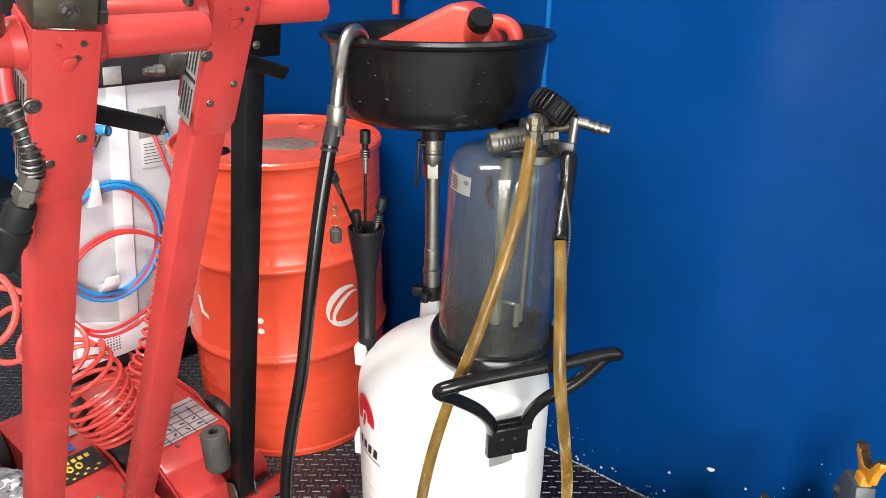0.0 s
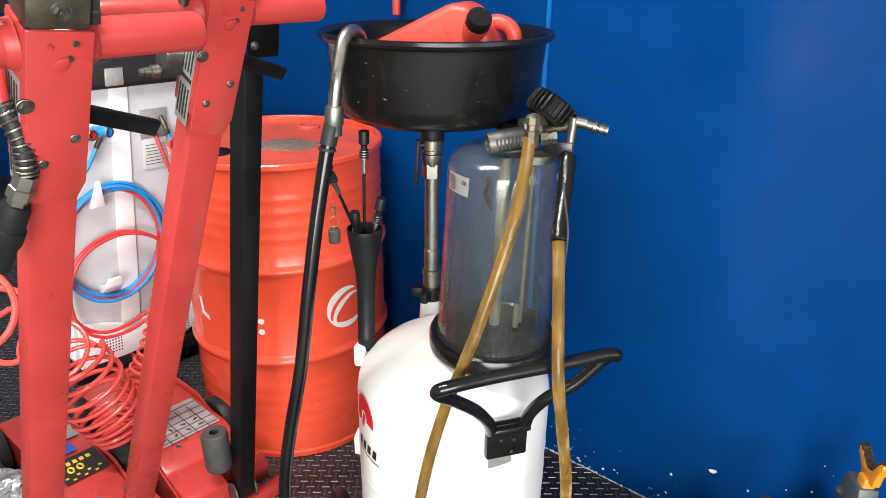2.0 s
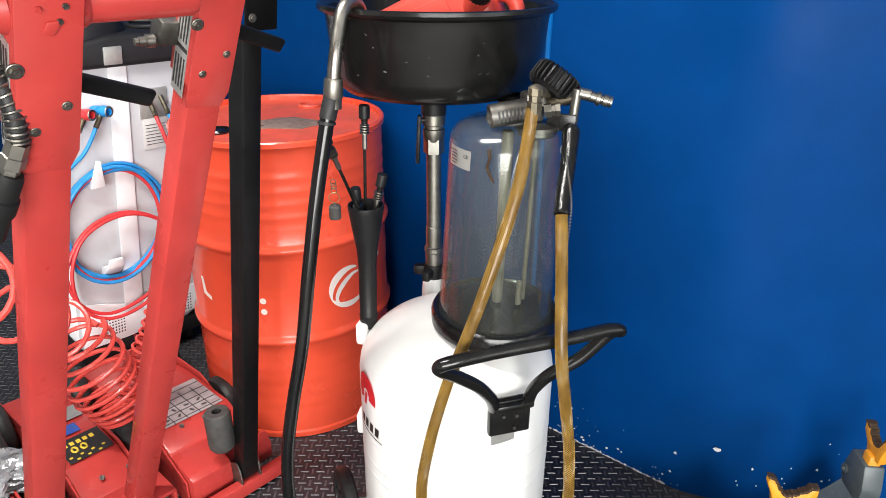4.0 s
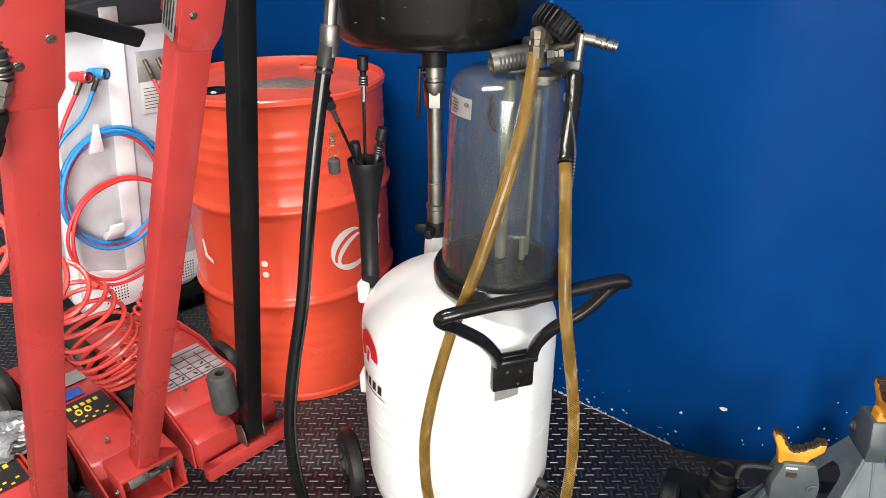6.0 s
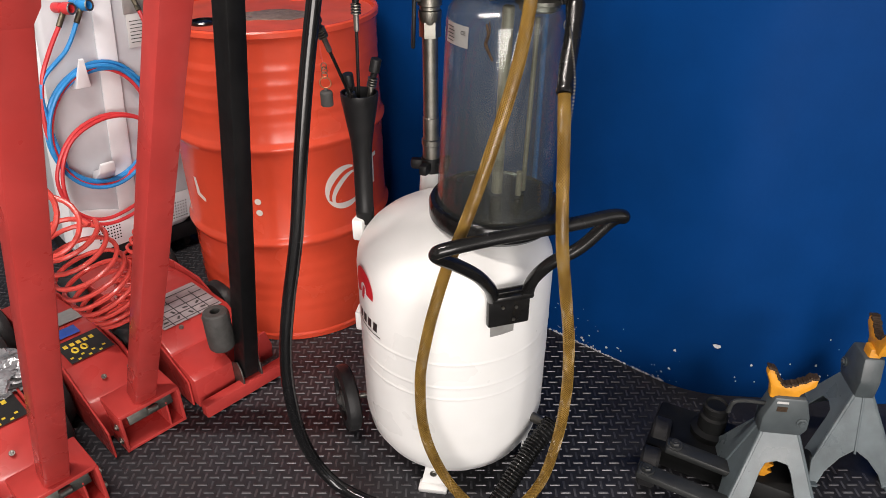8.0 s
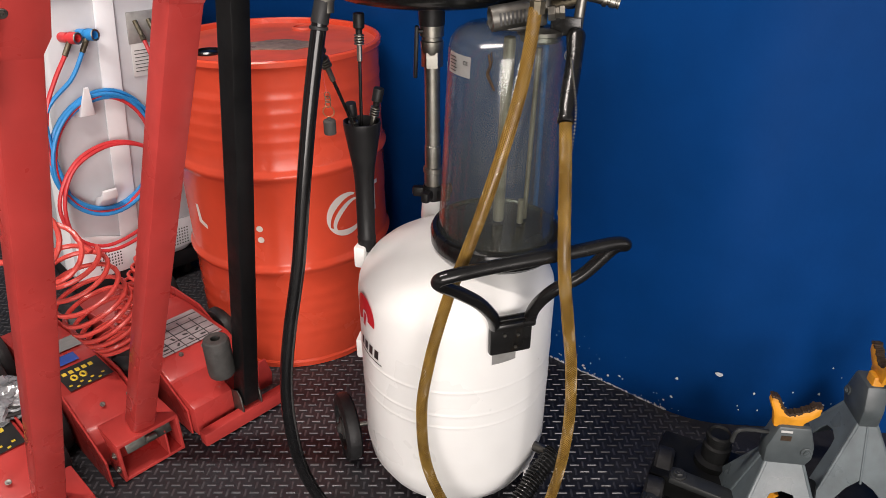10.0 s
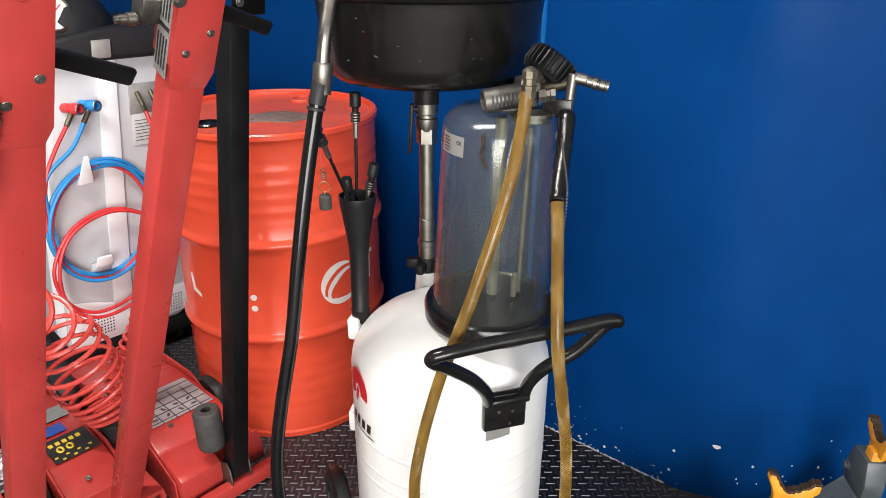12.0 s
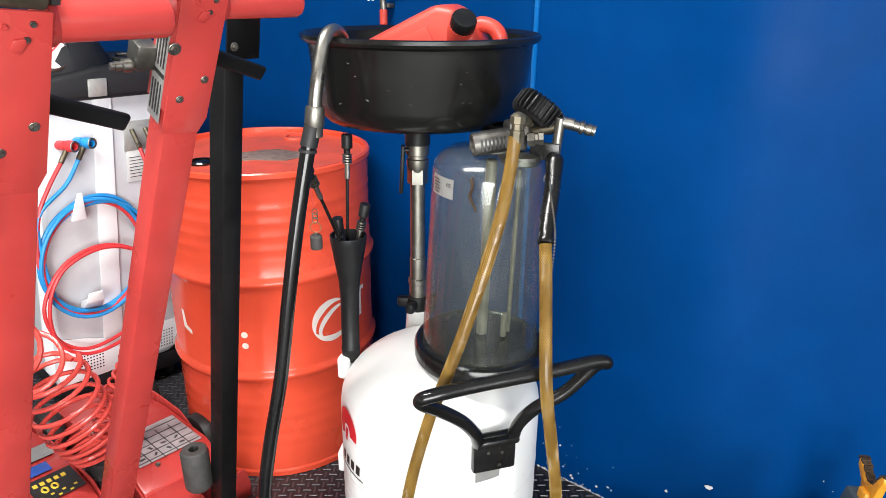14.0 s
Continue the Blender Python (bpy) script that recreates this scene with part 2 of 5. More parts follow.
def lathe(bm, m, prof, seg=40):
    """A profile of (radius, height) turned about the z of m; radius 0 closes it."""
    s = bmesh.new()
    rings = []
    for r, z in prof:
        if r < 1e-6:
            rings.append([s.verts.new((0, 0, z))])
        else:
            rings.append([s.verts.new((r * math.cos(k * math.tau / seg), r * math.sin(k * math.tau / seg), z)) for k in range(seg)])
    for a, b in zip(rings, rings[1:]):
        for k in range(seg):
            j = (k + 1) % seg
            if len(a) == 1 and len(b) == 1:
                continue
            if len(a) == 1:
                s.faces.new((a[0], b[k], b[j]))
            elif len(b) == 1:
                s.faces.new((a[k], b[0], a[j]))
            else:
                s.faces.new((a[k], b[k], b[j], a[j]))
    return put(bm, s, m)


def rod(bm, a, b, r, seg=16, r2=None):
    """A closed round bar from a to b."""
    a, b = Vector(a), Vector(b)
    n = (b - a).length
    r2 = r if r2 is None else r2
    c = min(r, r2) * 0.18
    return lathe(bm, at(a, b - a), [(0, 0), (r - c, 0), (r, c), (r2, n - c), (r2 - c, n), (0, n)], seg)


def spline(points, steps=8, closed=False):
    p = [Vector(q) for q in points]
    out = []
    n = len(p)
    for i in range(n if closed else n - 1):
        if closed:
            a, b, c, d = p[i - 1], p[i], p[(i + 1) % n], p[(i + 2) % n]
        else:
            a, b, c, d = p[max(i - 1, 0)], p[i], p[i + 1], p[min(i + 2, n - 1)]
        for k in range(steps):
            t = k / steps
            out.append(0.5 * ((2 * b) + (c - a) * t + (2 * a - 5 * b + 4 * c - d) * t * t + (3 * b - a - 3 * c + d) * t ** 3))
    if not closed:
        out.append(p[-1])
    return out


def frames_along(pts, closed=False):
    n = len(pts)
    tang = []
    for i in range(n):
        a, b = (pts[i - 1], pts[(i + 1) % n]) if closed else (pts[max(i - 1, 0)], pts[min(i + 1, n - 1)])
        tang.append((b - a).normalized())
    x = tang[0].orthogonal().normalized()
    res = []
    for t in tang:
        x = (x - t * x.dot(t)).normalized()
        res.append((x.copy(), t.cross(x)))
    return res


def tube(bm, pts, r, seg=10, closed=False, inner=0.0):
    """A round tube swept along points; r is one radius or one for each point."""
    s = bmesh.new()
    rs = r if isinstance(r, (list, tuple)) else [r] * len(pts)
    fr = frames_along(pts, closed)
    rings = [[s.verts.new(p + (x * math.cos(k * math.tau / seg) + y * math.sin(k * math.tau / seg)) * q) for k in range(seg)] for p, (x, y), q in zip(pts, fr, rs)]
    pairs = list(zip(rings, rings[1:])) + ([(rings[-1], rings[0])] if closed else [])
    for a, b in pairs:
        for k in range(seg):
            s.faces.new((a[k], a[(k + 1) % seg], b[(k + 1) % seg], b[k]))
    if not closed:
        s.faces.new(rings[0])
        s.faces.new(rings[-1])
    return put(bm, s, Matrix.Identity(4))


def bolt(name, p, d, r, parent, material=None, washer=True):
    bm = bmesh.new()
    m = at(p, d)
    prof = [(0, r * 0.9), (r * 0.3, r * 0.9), (r * 0.35, r * 0.75), (r * 0.85, r * 0.8), (r, r * 0.6), (r, 0.0)]
    lathe(bm, m, prof[::-1], 6)
    if washer:
        lathe(bm, m, [(r * 1.55, -0.001), (r * 1.55, r * 0.2), (r * 1.4, r * 0.3), (0, r * 0.3)], 16)
    return part(name, bm, material or STEEL, parent)


def V(*a):
    return Vector(a)


def lettering(text, size, m, material, parent, name="lettering", label=""):
    cu = bpy.data.curves.new(name, "FONT")
    cu.body, cu.size, cu.extrude, cu.align_x = text, size, 0.0002, "CENTER"
    ob = bpy.data.objects.new(name, cu)
    scene.collection.objects.link(ob)
    me = bpy.data.meshes.new_from_object(ob)
    bpy.data.objects.remove(ob)
    bm = bmesh.new()
    bm.from_mesh(me)
    bm.transform(m)
    return part(name, bm, material, parent, label)

# ---- the room ----
WALL_P = V(0.447, 1.588, 0)
WALL_A = V(-0.764, 0.645, 0).normalized()   # along the wall, away from the gate
WALL_N = V(-WALL_A.y, WALL_A.x, 0) if V(-WALL_A.y, WALL_A.x, 0).y < 0 else V(WALL_A.y, -WALL_A.x, 0)   # into the room


def on_wall(s, z, out=0.0):
    return WALL_P + WALL_A * s + WALL_N * out + UP * z


def wall_m(s, z, out=0.0):
    return basis(on_wall(s, z, out), -WALL_A, UP, WALL_N)


bm = bmesh.new()
box(bm, Matrix.Translation((0, 0, -0.05)), 12, 12, 0.1)
FLOOR_OB = setting("floor", bm, FLOOR, "black studded rubber garage floor", "floor")
# pale slab added out of view, to throw light up onto the bowl
bm = bmesh.new()
box(bm, Matrix.Translation((-0.35, -2.65, 0.002)), 7.1, 4.7, 0.004)
setting("floor_bounce", bm, BOUNCE, "unseen pale floor slab added to bounce light upwards", "floor")
bm = bmesh.new()
CORNER = on_wall(-0.27, 0)
SIDE = V(1, -0.08, 0).normalized()
outline = [on_wall(5.0, 0)] + [on_wall(-0.27 + 0.10, 0).lerp(CORNER, k / 8).lerp(CORNER.lerp(CORNER + SIDE * 0.10, k / 8), k / 8) for k in range(9)] + [CORNER + SIDE * 3.2]
back = [p + V(0.155, 0.183, 0) for p in outline]
prism(bm, Matrix.Identity(4), [(p.x, p.y) for p in outline] + [(p.x, p.y) for p in back[::-1]], 3.0)
WALL_OB = setting("wall_north", bm, BLUE, "blue painted plaster wall with chipped paint near the floor", "wall")
for nm, c, sx, sy, *hgt in (("wall_west", (-4.0, 0, 1.5), 0.2, 10), ("wall_east_front", (3.36, 0.9, 1.5), 0.2, 2.2), ("wall_east_rear", (3.36, -3.6, 1.5), 0.2, 2.8), ("wall_east_lintel", (3.36, -1.2, 2.76), 0.2, 2.0, 0.48), ("wall_south_left", (-2.95, -5.05, 1.5), 2.3, 0.2), ("wall_south_right", (3.13, -5.05, 1.5), 0.66, 0.2), ("wall_south_lintel", (0.5, -5.05, 2.82), 4.6, 0.2, 0.36)):
    bm = bmesh.new()
    box(bm, Matrix.Translation(c), sx, sy, hgt[0] if hgt else 3.0)
    setting(nm, bm, CONCRETE, "plain grey painted garage wall", "wall")
bm = bmesh.new()
box(bm, Matrix.Translation((0, 0, 3.05)), 12, 12, 0.1)
setting("ceiling", bm, CONCRETE, "plain grey garage ceiling", "ceiling")

# ---- oil drum ----
DC = V(-0.455, 1.93, 0)


def drum():
    t = thing("oil_drum", Matrix.Translation(DC), "orange-red steel oil drum with white printed logo by the wall", "oil drum")
    m = Matrix.Translation(DC)
    R = 0.286
    prof = [(0, 0.012), (R - 0.01, 0.012), (R - 0.004, 0.0), (R + 0.004, 0.002), (R + 0.004, 0.016), (R, 0.022)]
    for z, kind in ((0.095, 0), (0.135, 0), (0.175, 0), (0.215, 0), (0.255, 0), (0.322, 1), (0.592, 1), (0.665, 0), (0.70, 0), (0.735, 0), (0.77, 0), (0.805, 0)):
        f = 1.0 if z > 0.5 else 0.6
        if kind:
            prof += [(R, z - 0.02), (R + 0.003, z - 0.013), (R + 0.009, z - 0.005), (R + 0.010, z), (R + 0.009, z + 0.005), (R + 0.003, z + 0.013), (R, z + 0.02)]
        else:
            prof += [(R, z - 0.016), (R - 0.0007 * f, z - 0.010), (R - 0.0013 * f, z - 0.003), (R - 0.0013 * f, z + 0.003), (R - 0.0007 * f, z + 0.010), (R, z + 0.016)]
    prof += [(R, 0.855), (R + 0.003, 0.862), (R + 0.0065, 0.866), (R + 0.0065, 0.877), (R + 0.003, 0.881), (R - 0.003, 0.881), (R - 0.006, 0.877), (R - 0.007, 0.864)]
    bm = bmesh.new()
    lathe(bm, m, prof, 96)
    body = part("drum_body", bm, ORANGE, t)
    bm = bmesh.new()
    lathe(bm, m, [(R - 0.0068, 0.866), (R - 0.02, 0.862), (0.2, 0.8635), (0, 0.865)], 72)
    lid = part("drum_lid", bm, DRUMTOP, t, "dull orange lid with a dried oil stain")
    for k, (a, r) in enumerate(((222, 0.178), (75, 0.2))):
        bm = bmesh.new()
        c = DC + V(math.cos(radians(a)) * r, math.sin(radians(a)) * r, 0.862)
        lathe(bm, Matrix.Translation(c), [(0.034, 0), (0.034, 0.006), (0.031, 0.010), (0.027, 0.010), (0.027, 0.004), (0.018, 0.004), (0.018, 0.007), (0, 0.007)], 24)
        part("bung_cap", bm, BLACK if k == 0 else DRUMTOP, lid, "black bung cap" if k == 0 else "")
    rng = random.Random(4)
    bm = bmesh.new()
    pts = []
    for k in range(36):
        a = k * math.tau / 36
        rr = 1 + 0.28 * noise.noise(V(math.cos(a) * 2, math.sin(a) * 2, 3.3)) + rng.uniform(-0.06, 0.06)
        pts.append((0.10 * rr * math.cos(a), 0.065 * rr * math.sin(a)))
    prism(bm, Matrix.Translation(DC + V(0.02, -0.03, 0.8645)) @ Matrix.Rotation(0.1, 4, "Z"), pts, 0.0016)
    part("oil_stain", bm, GREASE, lid, "dark dried oil stain")

    def print_patch(name, outline, s0, z0, material, label=""):
        """A thin print that follows the curve of the drum; outline in metres along the skin."""
        bm = bmesh.new()
        f = bm.faces.new([bm.verts.new((x, y, 0)) for x, y in outline])
        bmesh.ops.triangulate(bm, faces=[f])
        for _ in range(2):
            bmesh.ops.subdivide_edges(bm, edges=[e for e in bm.edges if e.calc_length() > 0.012], cuts=1)
        r = R + 0.0012
        for v in bm.verts:
            a = radians(-90) + (s0 + v.co.x) / r
            v.co = DC + V(r * math.cos(a), r * math.sin(a), z0 + v.co.y)
        return part(name, bm, material, body, label)

    def ring_arc(cx, cy, rx, ry, a0, a1, w0, w1, turn=0.0, n=20):
        outer, inner = [], []
        for k in range(n + 1):
            f = k / n
            a = radians(a0 + (a1 - a0) * f)
            w = w0 + (w1 - w0) * math.sin(math.pi * f)
            for lst, q in ((outer, 0.0), (inner, w)):
                x, y = (rx - q) * math.cos(a), (ry - q) * math.sin(a)
                c, s = math.cos(turn), math.sin(turn)
                lst.append((cx + x * c - y * s, cy + x * s + y * c))
        return outer + inner[::-1]

    sx, sz = 0.222, 0.455
    print_patch("printed_logo", ring_arc(sx, 0, 0.062, 0.062, 60, 205, 0.005, 0.022), 0, sz, WHITEINK, "white printed ball of three swooshes")
    print_patch("printed_logo", ring_arc(sx, 0, 0.062, 0.062, 205, 330, 0.004, 0.018), 0, sz, WHITEINK)
    print_patch("printed_logo", ring_arc(sx + 0.004, -0.004, 0.056, 0.034, 10, 200, 0.004, 0.015, 0.7), 0, sz, WHITEINK)
    for ox, oy, w, h in ((0.31, 0.075, 0.05, 0.012), (0.331, 0.0, 0.013, 0.075)):
        print_patch("printed_bar", [(ox, oy - 0.03), (ox + w, oy - 0.03), (ox + w, oy - 0.03 + h), (ox, oy - 0.03 + h)], 0, sz, WHITEINK)
    print_patch("printed_bar", [(-0.227, 0.03), (-0.215, 0.03), (-0.207, -0.012), (-0.185, -0.022), (-0.185, -0.034), (-0.222, -0.022)], 0, sz, WHITEINK)
    for dz in (0.0, -0.032):
        print_patch("printed_dot", [(0.009 * math.cos(k * math.tau / 12) - 0.017, dz - 0.005 + 0.009 * math.sin(k * math.tau / 12)) for k in range(12)], 0, sz, WHITEINK)


drum()

# ---- waste oil drainer ----
TC = V(0.033, 1.272, 0)
R_TANK = 0.203
TANK_BANDS = (0.300, 0.330, 0.388)


def drainer():
    t = thing("oil_drainer", Matrix.Translation(TC), "white wheeled waste oil drainer with clear bell and black drain bowl", "oil drainer")
    m = Matrix.Translation(TC)
    prof = [(0, 0.028), (0.08, 0.031), (0.14, 0.043), (0.176, 0.068), (0.195, 0.104), (R_TANK, 0.15)]
    for z in TANK_BANDS:
        prof += [(R_TANK, z - 0.012), (R_TANK, z - 0.0065), (R_TANK, z - 0.0035), (R_TANK + 0.0008, z - 0.001), (R_TANK + 0.0008, z + 0.001), (R_TANK, z + 0.0035), (R_TANK, z + 0.0065), (R_TANK, z + 0.012)]
    for k in range(0, 10):
        a = radians(k * 10)
        prof.append((R_TANK * math.cos(a) if k else R_TANK, 0.515 + 0.125 * math.sin(a)))
    prof.append((0, 0.642))
    bm = bmesh.new()
    lathe(bm, m, prof, 80)
    tank = part("tank", bm, WHITE, t, "glossy white steel tank")
    # bell
    bt = V(0.108, 1.243, 0.648)
    tilt = V(0.02, -0.03, 1).normalized()
    tx = V(1, 0, -0.02).normalized()
    bmx = basis(bt, tx, tilt.cross(tx), tilt)
    bm = bmesh.new()
    lathe(bm, bmx, [(0.06, -0.03), (0.118, -0.025), (0.126, -0.016), (0.127, 0.006), (0.123, 0.014), (0.116, 0.016), (0.112, 0.012), (0.06, 0.010), (0, 0.010)], 56)
    part("bell_gasket", bm, BLACK, t, "black rubber gasket ring under the bell")
    o = [(0.111, 0.012), (0.110, 0.05), (0.105, 0.2), (0.1005, 0.35), (0.097, 0.367), (0.088, 0.381), (0.074, 0.389), (0.03, 0.392), (0, 0.392)]
    bm = bmesh.new()
    lathe(bm, bmx, o + [(0, 0.3885), (0.03, 0.3885), (0.072, 0.385), (0.085, 0.3775), (0.0935, 0.365), (0.0972, 0.349), (0.1018, 0.2), (0.1068, 0.05), (0.1078, 0.012), (0.111, 0.012)], 56)
    bell = part("bell", bm, CLEAR, t, "clear acrylic measuring bell with oil film")
    bell.visible_shadow = False
    # inner pipes
    for dx, dy, r, top in ((0.004, 0.01, 0.0105, 0.37), (0.045, 0.0, 0.006, 0.07), (0.056, 0.02, 0.0045, 0.35)):
        bm = bmesh.new()
        rod(bm, bmx @ V(dx, dy, 0.02), bmx @ V(dx, dy, top), r, 14)
        part("suction_pipe", bm, OLDPIPE, t)
    bm = bmesh.new()
    lathe(bm, bmx, [(0, 0.0105), (0.098, 0.0105), (0.103, 0.014), (0.09, 0.0165), (0, 0.0145)], 40)
    part("float_base", bm, BLACK, t)
    # sticker on the bell
    bm = bmesh.new()
    r = 0.1048
    for k in range(6):
        a0, a1 = radians(-163 + k * 5.5), radians(-163 + (k + 1) * 5.5)
        bm.faces.new([bm.verts.new(bmx @ V((r + dz) * math.cos(a), (r + dz) * math.sin(a), z)) for a, z, dz in ((a0, 0.322, -0.0024), (a1, 0.322, -0.0024), (a1, 0.356, -0.0040), (a0, 0.356, -0.0040))])
    tag = part("sticker", bm, SILVERTAG, bell, "grey sticker with fine print")
    lettering("CE", 0.009, bmx @ Matrix.Rotation(radians(-136 + 90), 4, "Z") @ basis(V(0, -0.1024, 0.342), V(1, 0, 0), V(0, 0.02, 1).normalized(), V(0, -1, 0.02).normalized()), INK, tag)
    for k in range(5):
        aa = radians(-158 + 90 + 1.5 * (k % 2))
        bm = bmesh.new()
        box(bm, bmx @ Matrix.Rotation(aa + radians(4), 4, "Z") @ Matrix.Translation((0, -0.1028, 0.350 - 0.0055 * k)), 0.018, 0.0006, 0.0014)
        part("printed_bar", bm, INK, tag)
    bm = bmesh.new()
    box(bm, bmx @ Matrix.Rotation(radians(-8), 4, "Z") @ Matrix.Translation((0.126, 0, 0.03)), 0.014, 0.022, 0.05, 0.004)
    part("bell_latch", bm, BLACK, t)
    # oil run on the bell
    bm = bmesh.new()
    pts = spline([bmx @ V(0.102 * math.cos(radians(a)), 0.103 * math.sin(radians(a)), z) for a, z in ((-112, 0.366), (-110, 0.35), (-112, 0.335), (-108, 0.32), (-105, 0.31))], 6)
    tube(bm, pts, [0.0011 + 0.0016 * math.sin(math.pi * min(1, 0.15 + 0.8 * k / len(pts))) for k in range(len(pts))], 8)
    tube(bm, [q + V(0.004 - 0.006 * k / len(pts), 0, 0.004) for k, q in enumerate(pts[:-8])], 0.0009, 6)
    part("oil_run", bm, RUST, bell, "dried brown oil run")
    # lid plate of the bell
    bm = bmesh.new()
    lathe(bm, bmx, [(0.034, 0.389), (0.038, 0.392), (0.038, 0.396), (0.034, 0.399), (0, 0.399)], 36)
    part("bell_cap", bm, DULLSTEEL, t)
    top = bmx @ V(0, 0, 0.39)
    # ejector block and silencer
    bm = bmesh.new()
    box(bm, Matrix.Translation(top + V(0.040, -0.01, 0.028)) @ Matrix.Rotation(0.25, 4, "Z"), 0.036, 0.036, 0.05, 0.006)
    block = part("ejector_block", bm, DULLSTEEL, t, "oily cast metal ejector block")
    a, b = top + V(-0.036, -0.055, 0.020), top + V(0.035, -0.042, 0.030)
    bm = bmesh.new()
    lathe(bm, at(a, b - a), [(0.016, 0.0), (0.0195, 0.001), (0.0198, 0.004), (0.0198, 0.062), (0.017, 0.066), (0, 0.066)], 32)
    lathe(bm, at(a, b - a), [(0.017, 0.0), (0.017, 0.012), (0, 0.012)], 24)
    sil = part("silencer", bm, DULLSTEEL, block, "slotted aluminium silencer")
    for k in range(7):
        bm = bmesh.new()
        mm = at(a, b - a) @ Matrix.Translation((0, 0, 0.013 + 0.0066 * k))
        s = bmesh.new()
        bmesh.ops.create_cube(s, size=1)
        bmesh.ops.scale(s, vec=(0.0010, 0.019, 0.0034), verts=s.verts)
        ax = at(a, b - a).to_3x3()
        side = V(0.2, -1, 0.05)
        loc = ax.inverted() @ side
        ang = math.atan2(loc.y, loc.x)
        put(bm, s, mm @ Matrix.Rotation(ang, 4, "Z") @ Matrix.Translation((0.0196, 0, 0)))
        part("slot", bm, INK, block)
    # clamp flange, hex nut and elbow beside the ejector
    bm = bmesh.new()
    lathe(bm, at(top + V(0.052, -0.012, -0.022)), [(0, 0), (0.032, 0), (0.034, 0.003), (0.034, 0.010), (0.040, 0.012), (0.040, 0.018), (0.028, 0.022), (0, 0.024)], 28)
    part("clamp_flange", bm, DULLSTEEL, block, "brown-stained metal clamp flange")
    bm = bmesh.new()
    box(bm, Matrix.Translation(top + V(0.088, -0.036, 0.006)) @ Matrix.Rotation(-0.35, 4, "Z"), 0.05, 0.006, 0.03, 0.002)
    part("clamp_lever", bm, BLACK, block)
    bm = bmesh.new()
    lathe(bm, at(top + V(0.058, -0.036, 0.026), V(1, -0.15, 0.12)), [(0, 0), (0.0125, 0), (0.0125, 0.011), (0.0095, 0.012), (0.0095, 0.018), (0.0115, 0.019), (0.0115, 0.027), (0, 0.027)], 6)
    rod(bm, top + V(0.058, -0.03, 0.03), top + V(0.052, -0.012, 0.062), 0.0075, 12)
    part("hex_nut", bm, STEEL, block)
    bm = bmesh.new()
    rod(bm, top + V(0.050, -0.006, 0.036), top + V(0.072, 0.002, 0.056), 0.012, 14)
    part("valve_stem", bm, BRASS, block)
    # ribbed hand wheel
    kc, kd = top + V(0.079, 0.004, 0.066), V(0.6, 0.3, 0.74).normalized()
    km = at(kc, kd) @ Matrix.Scale(1.17, 4)
    bm = bmesh.new()
    lathe(bm, km, [(0, -0.020), (0.026, -0.020), (0.0315, -0.014), (0.0315, 0.012), (0.024, 0.017), (0.012, 0.018), (0, 0.017)], 40)
    wheel = part("valve_knob", bm, PLASTIC, t, "black ribbed valve knob")
    for k in range(26):
        bm = bmesh.new()
        prism(bm, km @ Matrix.Rotation(k * math.tau / 26, 4, "Z") @ basis(V(0.029, 0.0012, 0), V(1, 0, 0), V(0, 0, 1), V(0, -1, 0)), [(0, -0.017), (0.006, -0.016), (0.0095, -0.011), (0.0095, 0.010), (0.006, 0.0155), (0, 0.0165)], 0.0024, 0.0006, 1)
        part("rib", bm, PLASTIC, wheel)
    bm = bmesh.new()
    lathe(bm, at(top + V(0.012, 0.075, 0.0)), [(0.022, 0), (0.024, 0.004), (0.024, 0.024), (0.02, 0.03), (0, 0.03)], 12)
    part("filler_cap", bm, PLASTIC, t)
    # coupling
    e = top + V(0.118, -0.03, 0.05)
    bm = bmesh.new()
    rod(bm, top + V(0.06, -0.01, 0.03), e, 0.0085, 14)
    part("air_pipe", bm, BRASS, block)
    bm = bmesh.new()
    rod(bm, e - V(0.004, 0, -0.005), e + V(0.018, -0.006, 0.001), 0.010, 14)
    d = V(0.05, -0.012, -0.012)
    lathe(bm, at(e + V(0.014, -0.005, 0.001), d), [(0, 0), (0.009, 0), (0.009, 0.012), (0.0115, 0.013), (0.0115, 0.019), (0.008, 0.020), (0.008, 0.023), (0.010, 0.024), (0.010, 0.032), (0.0085, 0.033), (0.0085, 0.035), (0.0095, 0.036), (0.0095, 0.039), (0.006, 0.039), (0.006, 0.03), (0, 0.03)], 18)
    part("air_coupling", bm, STEEL, block, "steel quick coupling")
    bm = bmesh.new()
    rod(bm, e + V(-0.006, -0.002, 0.012), e + V(-0.012, -0.008, -0.055), 0.0085, 14)
    part("grip_neck", bm, DULLSTEEL, block)
    # black lance grip
    g0, g1 = e + V(-0.013, -0.01, -0.05), V(0.197, 1.085, 0.918)
    bm = bmesh.new()
    tube(bm, spline([g0, g0.lerp(g1, 0.3) + V(0.002, 0, 0), g0.lerp(g1, 0.7), g1], 8), [0.009, 0.0138, 0.0156, 0.0156, 0.0152, 0.0146, 0.0140, 0.0136] + [0.0134] * 12 + [0.0128, 0.0128, 0.0140, 0.0142, 0.0130], 16)
    part("lance_grip", bm, BLACK, t, "glossy black rubber hose grip")
    # brass fitting over the gold hose
    f0 = V(0.143, 1.115, 1.085)
    bm = bmesh.new()
    lathe(bm, at(f0 + V(0.003, 0, -0.008), V(0.02, 0.03, 1)), [(0, 0), (0.012, 0), (0.0125, 0.018), (0.010, 0.019), (0.010, 0.028), (0.0125, 0.029), (0.0125, 0.04), (0.008, 0.044), (0, 0.046)], 8)
